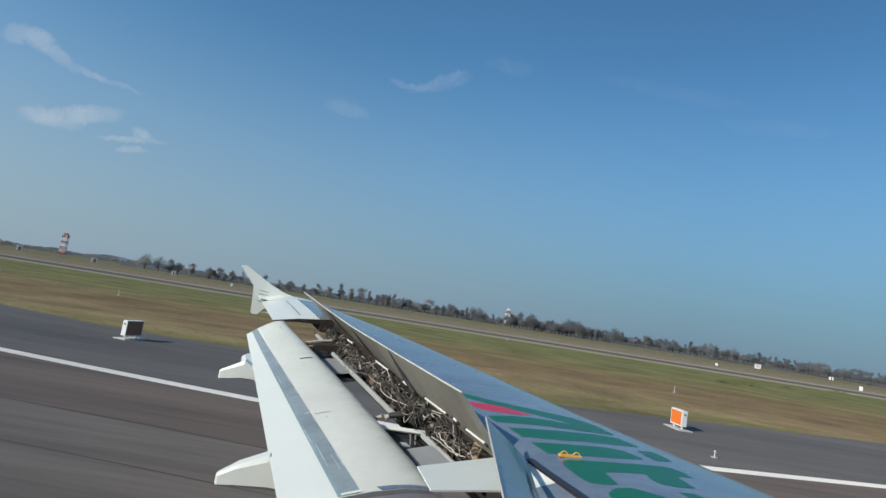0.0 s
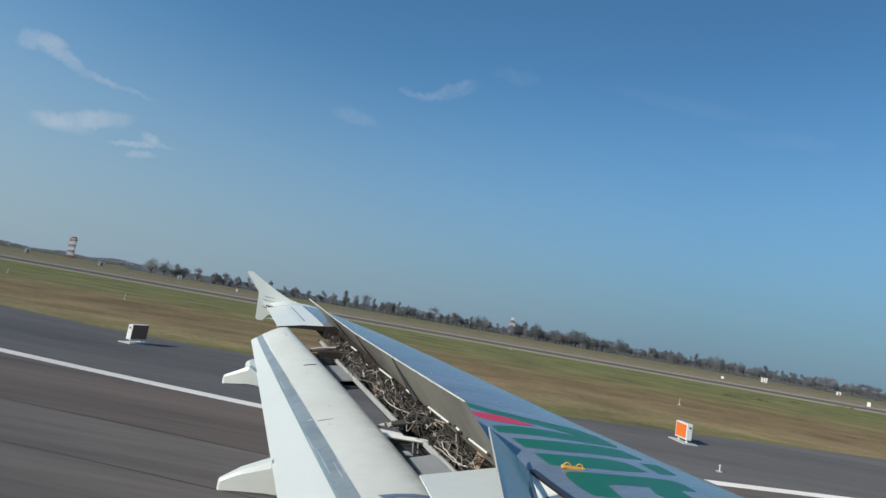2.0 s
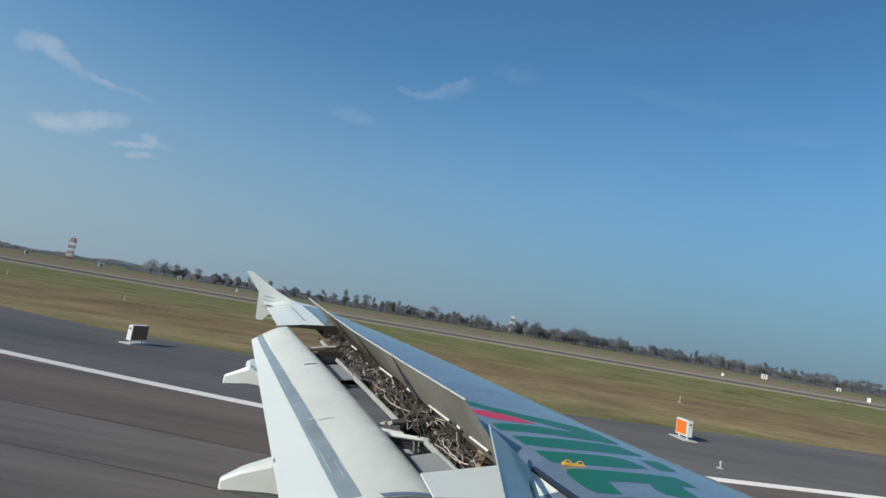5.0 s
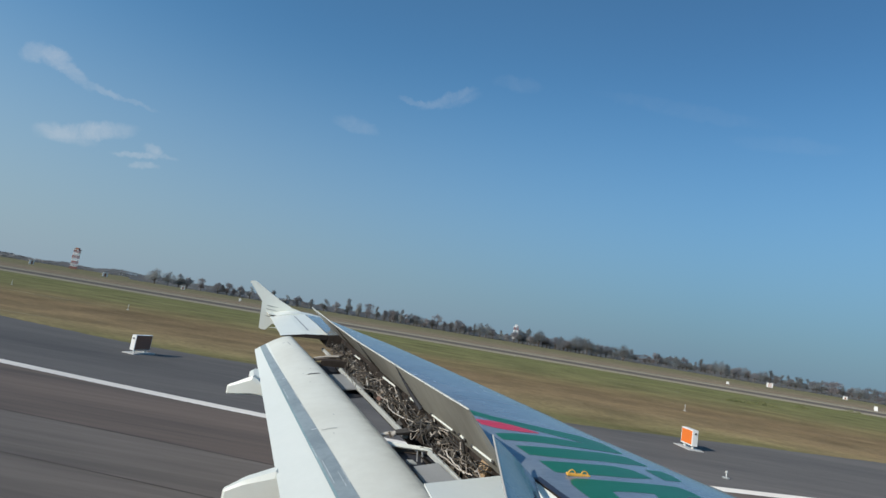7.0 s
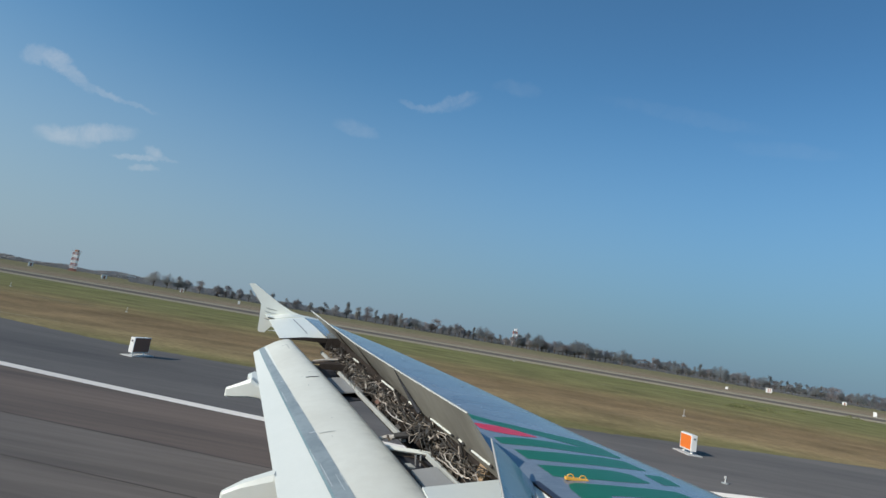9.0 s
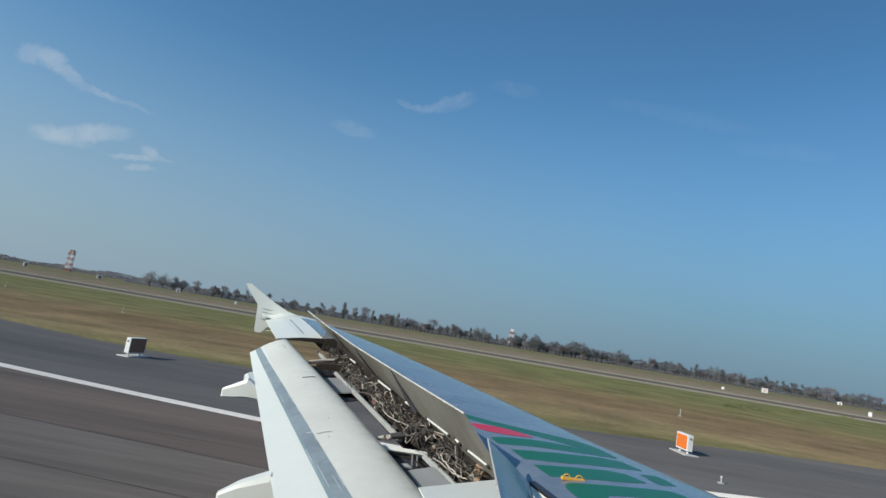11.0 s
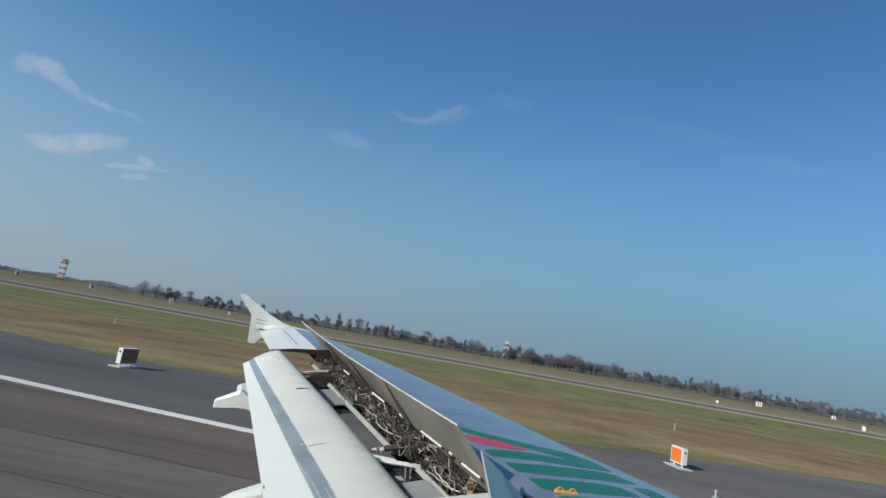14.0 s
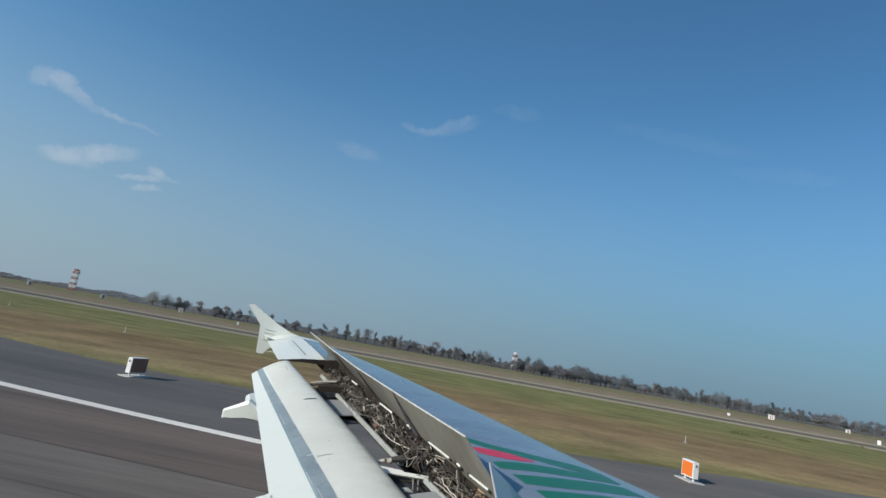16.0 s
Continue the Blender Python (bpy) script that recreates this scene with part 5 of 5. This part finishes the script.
def build_trees():
    rng = random.Random(5)
    kinds = [make_tree(bearing(-16.9, 540), 12.8, 6.0, 1, 0.06), make_tree(bearing(-14.1, 560), 12.5, 4.8, 2, 0.12), make_tree(bearing(-10.6, 560), 11.5, 4.2, 3, 0.06),
             make_tree(bearing(2.6, 520), 13.5, 3.5, 4, 0.14), make_tree(bearing(4.6, 540), 12.5, 4.4, 7, 0.06), make_tree(bearing(6.4, 540), 11.0, 5.0, 6, 0.04)]
    spots = [(-18.0, 540, 0, 1.1), (-16.0, 545, 4, 1.15), (-15.3, 545, 5, 0.95), (-12.6, 560, 2, 1.05), (-11.8, 560, 1, 1.0), (-11.2, 565, 5, 0.8), (-9.7, 560, 3, 0.95), (-8.6, 565, 2, 0.9), (-7.6, 560, 4, 0.9),
             (-6.3, 560, 3, 0.85), (-5.2, 565, 2, 0.95), (-3.9, 560, 4, 0.8), (-2.6, 560, 3, 1.05), (-1.5, 555, 2, 1.1), (-0.3, 560, 3, 1.15), (0.8, 550, 4, 1.05), (1.7, 550, 1, 1.15)]
    az = 3.4
    while az < 17:
        spots.append((az, rng.uniform(525, 560), rng.randrange(6), rng.uniform(0.82, 1.15)))
        az += rng.uniform(0.35, 0.75)
    while az < 25.5:
        spots.append((az, rng.uniform(515, 560), rng.choice((0, 2, 4, 5)), rng.uniform(0.90, 1.14)))
        az += rng.uniform(0.28, 0.5)
    spots.append((27.0, 500, 0, 1.0))  # one stands clear of the wood's end
    while az < 54:
        spots.append((az, rng.uniform(570, 680), rng.randrange(6), rng.uniform(0.78, 1.08)))
        az += rng.uniform(0.22, 0.5)
    for az, dist, kind, size in spots:
        m = Matrix.Translation(bearing(az, dist)) @ pose(0, 0, 0, 0, 0, rng.uniform(0, 360)) @ Matrix.Scale(size, 4)
        ob = copy_thing(kinds[kind], m)
        ob.scale = (size * rng.uniform(1.0, 1.5), size * rng.uniform(1.0, 1.5), size * rng.uniform(0.85, 1.12))


def build_far_woods():
    """Low bushes under the row and hazy woods behind it, too many to count."""
    rng = random.Random(9)
    for name, label, n, az0, az1, d0, d1, h0, h1 in (
            ("bushes", "low haze-paled bushes under the boundary trees", 15000, -20, 54, 560, 640, 0.2, 3.4),
            ("far_woods", "distant low woods along the horizon", 60000, -36, 54, 900, 1200, 0.2, 11.0)):
        verts, faces = [], []
        for k in range(n):
            az, d = rng.uniform(az0, az1), rng.uniform(d0, d1)
            wave = 0.5 + 0.5 * noise.noise(Vector((az * 0.5, d * 0.004, 3.1)))
            p = bearing(az, d, h0 + (h1 - h0) * rng.random() ** 1.3 * wave)
            size = rng.uniform(0.4, 0.9) * (1 if name == "bushes" else 1.5)
            t = Vector((rng.gauss(0, 1), rng.gauss(0, 1), rng.gauss(0, 0.7))).normalized()
            b = t.orthogonal().normalized()
            q = t.cross(b)
            base = len(verts)
            verts += [p + t * size, p + b * size, p - t * size, p - b * size, p + q * size * 0.8]
            faces += [(base, base + 1, base + 4), (base + 1, base + 2, base + 4), (base + 2, base + 3, base + 4), (base + 3, base, base + 4)]
        mesh = bpy.data.meshes.new(name)
        mesh.from_pydata(verts, [], faces)
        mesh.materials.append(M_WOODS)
        tagged(new(name, mesh), label=label, category="woods", kind="stuff")


build_trees()
build_far_woods()


def lattice_tower(name, at, width, height, bands, head, label):
    """Square lattice mast in red and white bands with a platform and cabin on top."""
    tower = thing(name, label, "tower", at, group="")
    for i in range(bands):
        z0, z1 = height * i / bands, height * (i + 1) / bands
        bm = bmesh.new()
        w = width / 2
        corners = [(-w, -w), (w, -w), (w, w), (-w, w)]
        for x, y in corners:
            tube(bm, [(x, y, z0), (x, y, z1)], 0.22, 6)
        for (xa, ya), (xb, yb) in zip(corners, corners[1:] + corners[:1]):
            tube(bm, [(xa, ya, z0), (xb, yb, z1)], 0.16, 5)
            tube(bm, [(xb, yb, z0), (xa, ya, z1)], 0.16, 5)
            tube(bm, [(xa, ya, z1 - 0.1), (xb, yb, z1 - 0.1)], 0.18, 5)
        part("lattice_band", bm, M_MAST_RED if i % 2 == 0 else M_MAST_WHITE, tower, "red lattice band" if i % 2 == 0 else "white lattice band")
    w = width / 2 + 0.7
    bm = bmesh.new()
    block(bm, -w, w, -w, w, height, height + 0.35, bevel=0.05)
    part("platform", bm, M_MAST_WHITE, tower, "white platform")
    bm = bmesh.new()
    for x, y in ((-w, -w), (w, -w), (w, w), (-w, w), (0, -w), (0, w)):
        tube(bm, [(x, y, height + 0.3), (x, y, height + 1.4)], 0.06, 5)
    for a, b in (((-w, -w), (w, -w)), ((w, -w), (w, w)), ((w, w), (-w, w)), ((-w, w), (-w, -w))):
        tube(bm, [(*a, height + 1.4), (*b, height + 1.4)], 0.06, 5)
    part("railing", bm, M_MAST_RED, tower, "red railing")
    bm = bmesh.new()
    block(bm, -w * 0.55, w * 0.55, -w * 0.55, w * 0.55, height + 0.36, height + 0.36 + head, bevel=0.15)
    part("cabin", bm, M_MAST_WHITE if head > 2.5 else M_SIGN_BACK, tower, "cabin on top")
    return tower


lattice_tower("radar_tower", bearing(-24.3, 690), 4.6, 20.0, 7, 2.0, "red and white lattice radar tower beyond the taxiway")
lattice_tower("beacon_tower", bearing(16.6, 700), 4.4, 17.5, 5, 2.8, "red and white lattice tower rising behind the trees")


def hut(at, turn, wide, deep, high, label, stripes=False):
    """Small equipment hut with a roof slab, plinth and door."""
    ob = thing("equipment_hut", label, "hut", at, group="equipment huts")
    ob.rotation_euler = (0, 0, radians(turn))
    bm = bmesh.new()
    block(bm, -wide / 2, wide / 2, -deep / 2, deep / 2, 0.15, high, bevel=0.04)
    part("wall", bm, M_HUT, ob)
    bm = bmesh.new()
    block(bm, -wide / 2 - 0.15, wide / 2 + 0.15, -deep / 2 - 0.15, deep / 2 + 0.15, high, high + 0.18, bevel=0.03)
    part("roof", bm, M_HUT, ob)
    bm = bmesh.new()
    block(bm, -wide / 2 - 0.2, wide / 2 + 0.2, -deep / 2 - 0.2, deep / 2 + 0.2, -0.1, 0.15)
    part("plinth", bm, M_CONCRETE, ob)
    if stripes:
        for k in (-0.17, 0.17):
            bm = bmesh.new()
            block(bm, wide * (k - 0.07), wide * (k + 0.07), -deep / 2 - 0.03, -deep / 2 - 0.004, 0.3, high - 0.1)
            part("panel", bm, M_MAST_RED, ob, "dark red vertical panel")
    else:
        bm = bmesh.new()
        block(bm, -wide * 0.15, wide * 0.25, -deep / 2 - 0.05, -deep / 2 - 0.004, 0.15, high * 0.8)
        part("door", bm, M_SIGN_BACK, ob, "dark door")
    return ob


hut(bearing(39.2, 420), -30, 3.2, 2.4, 2.7, "white equipment hut with dark red vertical panels", stripes=True)
hut(bearing(44.5, 470), -40, 2.4, 2.0, 1.9, "small white equipment hut on the grass")
hut(bearing(-21.9, 470), 25, 3.4, 2.8, 2.8, "white equipment hut with a dark door")
hut(bearing(-15.6, 430), 15, 2.4, 2.0, 2.5, "small white equipment hut on the grass")
hut(bearing(-27.2, 520), 30, 3.0, 3.0, 3.0, "small white equipment hut on the grass")


def marker_board(at, turn, high):
    ob = thing("marker_board", "small white marker board beside the taxiway", "marker", at, group="taxiway markers")
    ob.rotation_euler = (0, 0, radians(turn))
    bm = bmesh.new()
    block(bm, -0.5, 0.5, -0.12, 0.12, 0.25, high, bevel=0.03)
    part("board", bm, M_HUT, ob)
    for x in (-0.35, 0.35):
        bm = bmesh.new()
        tube(bm, [(x, 0, -0.1), (x, 0, 0.3)], 0.05, 6)
        part("post", bm, M_BAR, ob)
    return ob


marker_board(bearing(46.5, 240), -45, 1.7)
marker_board(bearing(-10.5, 300), 10, 1.7)
marker_board(bearing(36.0, 260), -35, 1.2)


# ---- runway signs and lights ----
def runway_sign(at, turn, face, label, writing):
    """Box sign on two short legs over a concrete pad."""
    ob = thing("runway_sign", label, "sign", at, group="runway signs")
    ob.rotation_euler = (0, 0, radians(turn))
    bm = bmesh.new()
    block(bm, -0.16, 0.16, -0.62, 0.62, 0.20, 1.08, bevel=0.025)
    case = part("case", bm, M_HUT, ob, "white sign case")
    bm = bmesh.new()
    block(bm, -0.172, -0.161, -0.54, 0.54, 0.28, 1.01)
    front = part("face", bm, face, case, "coloured sign face")
    bm = bmesh.new()
    block(bm, 0.161, 0.172, -0.58, 0.58, 0.24, 1.05)
    part("back", bm, M_SIGN_BACK, case, "dark brown back panel")
    if writing:
        for i, (y, w) in enumerate(((0.22, 0.10), (-0.02, 0.07), (-0.16, 0.07))):
            bm = bmesh.new()
            block(bm, -0.179, -0.173, y - w / 2, y + w / 2, 0.48, 0.82)
            part("bar", bm, M_DARK, front, "plain dark bar")
    bm = bmesh.new()
    for z in (0.88,):
        tube(bm, [(0.0, -0.62, z), (0.0, -0.66, z)], 0.05, 10)
    part("cable_cap", bm, M_DARK, case, "dark round cap on the end")
    for y in (-0.42, 0.42):
        bm = bmesh.new()
        tube(bm, [(0, y, 0.0), (0, y, 0.22)], 0.06, 8)
        part("leg", bm, M_HUT, ob, "white leg")
    bm = bmesh.new()
    block(bm, -0.42, 0.42, -0.85, 0.85, -0.05, 0.05, bevel=0.01)
    part("pad", bm, M_CONCRETE, ob, "pale concrete pad")
    return ob


runway_sign((19.9, 30.2, 0.028), -4, M_SIGN_ORANGE, "white runway sign box with an orange face on a concrete pad", False)
runway_sign((-11.7, 36.2, 0.028), -25, M_SIGN_YELLOW, "white runway sign box with a brown back on concrete", True)


def edge_light(at):
    ob = thing("runway_edge_light", "small white runway edge light on the shoulder", "light", at, group="runway edge lights")
    bm = bmesh.new()
    tube(bm, [(0, 0, -0.02), (0, 0, 0.03), (0, 0, 0.05)], [0.16, 0.16, 0.05], 12)
    part("base", bm, M_BAR, ob)
    bm = bmesh.new()
    tube(bm, [(0, 0, 0.04), (0, 0, 0.20)], 0.022, 8)
    part("stem", bm, M_HUT, ob)
    bm = bmesh.new()
    tube(bm, [(0, 0, 0.20), (0, 0, 0.23), (0, 0, 0.30), (0, 0, 0.32)], [0.04, 0.055, 0.05, 0.015], 10)
    part("globe", bm, M_CONCRETE, ob, "white globe")
    return ob


first_light = edge_light(along(12.6, 26.0, 0.026))
for u in (-47.4, 72.6, 132.6):
    copy_thing(first_light, Matrix.Translation(along(u, 26.0, 0.026)))


# ---- shrubs and posts ----
def shrub(at, wide, high, seed):
    rng = random.Random(seed)
    bm = bmesh.new()
    for k in range(260):
        a, r = rng.uniform(0, math.tau), wide * rng.random() ** 0.6
        p = Vector((r * math.cos(a), r * math.sin(a) * 0.6, high * rng.random() * (1.05 - (r / wide) ** 2)))
        t = Vector((rng.gauss(0, 1), rng.gauss(0, 1), rng.gauss(0, 1))).normalized()
        b = t.orthogonal().normalized()
        size = rng.uniform(0.06, 0.16)
        bm.faces.new([bm.verts.new(p + q) for q in (t * size, b * size, -t * size, -b * size)])
    ob = part("shrub", bm, M_TUFT_GREEN)
    ob.location = at
    return tagged(ob, label="low dark green shrub in the grass", category="shrub", group="shrubs in the grass")


for k, (x, y, w, h) in enumerate(((66.8, 88.5, 2.4, 0.7), (73.5, 91.6, 2.9, 0.6), (92.0, 104.0, 2.0, 0.5), (120.8, 120.5, 3.2, 0.8))):
    shrub((x, y, 0), w, h, 40 + k)


def grass_post(at):
    ob = thing("marker_post", "thin white marker post in the grass", "post", at, group="posts in the grass")
    bm = tube(bmesh.new(), [(0, 0, -0.1), (0, 0, 0.66), (0, 0, 0.7)], [0.03, 0.028, 0.012], 8)
    part("pole", bm, M_CONCRETE, ob)
    bm = bmesh.new()
    block(bm, -0.14, 0.14, -0.14, 0.14, -0.02, 0.05, bevel=0.01)
    part("foot", bm, M_CONCRETE, ob)
    return ob


first_post = grass_post((35.1, 54.5, 0))
for x, y in ((-27.9, 78.5), (-51.7, 96.8), (40.4, 133.3)):
    copy_thing(first_post, Matrix.Translation((x, y, 0)))


def far_building(at, turn):
    ob = thing("airport_building", "low pale building with dark windows beyond the airfield", "building", at)
    ob.rotation_euler = (0, 0, radians(turn))
    bm = bmesh.new()
    block(bm, -12, 12, -5, 5, -0.2, 6.0)
    wall = part("wall", bm, M_HUT, ob)
    bm = bmesh.new()
    block(bm, -12.5, 12.5, -5.5, 5.5, 6.0, 6.6, bevel=0.1)
    part("roof", bm, M_CONCRETE, ob, "pale flat roof")
    for i in range(6):
        bm = bmesh.new()
        block(bm, -10.6 + 3.8 * i, -8.4 + 3.8 * i, -5.06, -5.005, 1.6, 4.2)
        part("window", bm, M_DARK, ob, "dark window")
    return ob


far_building(bearing(-20.2, 1000), 20)
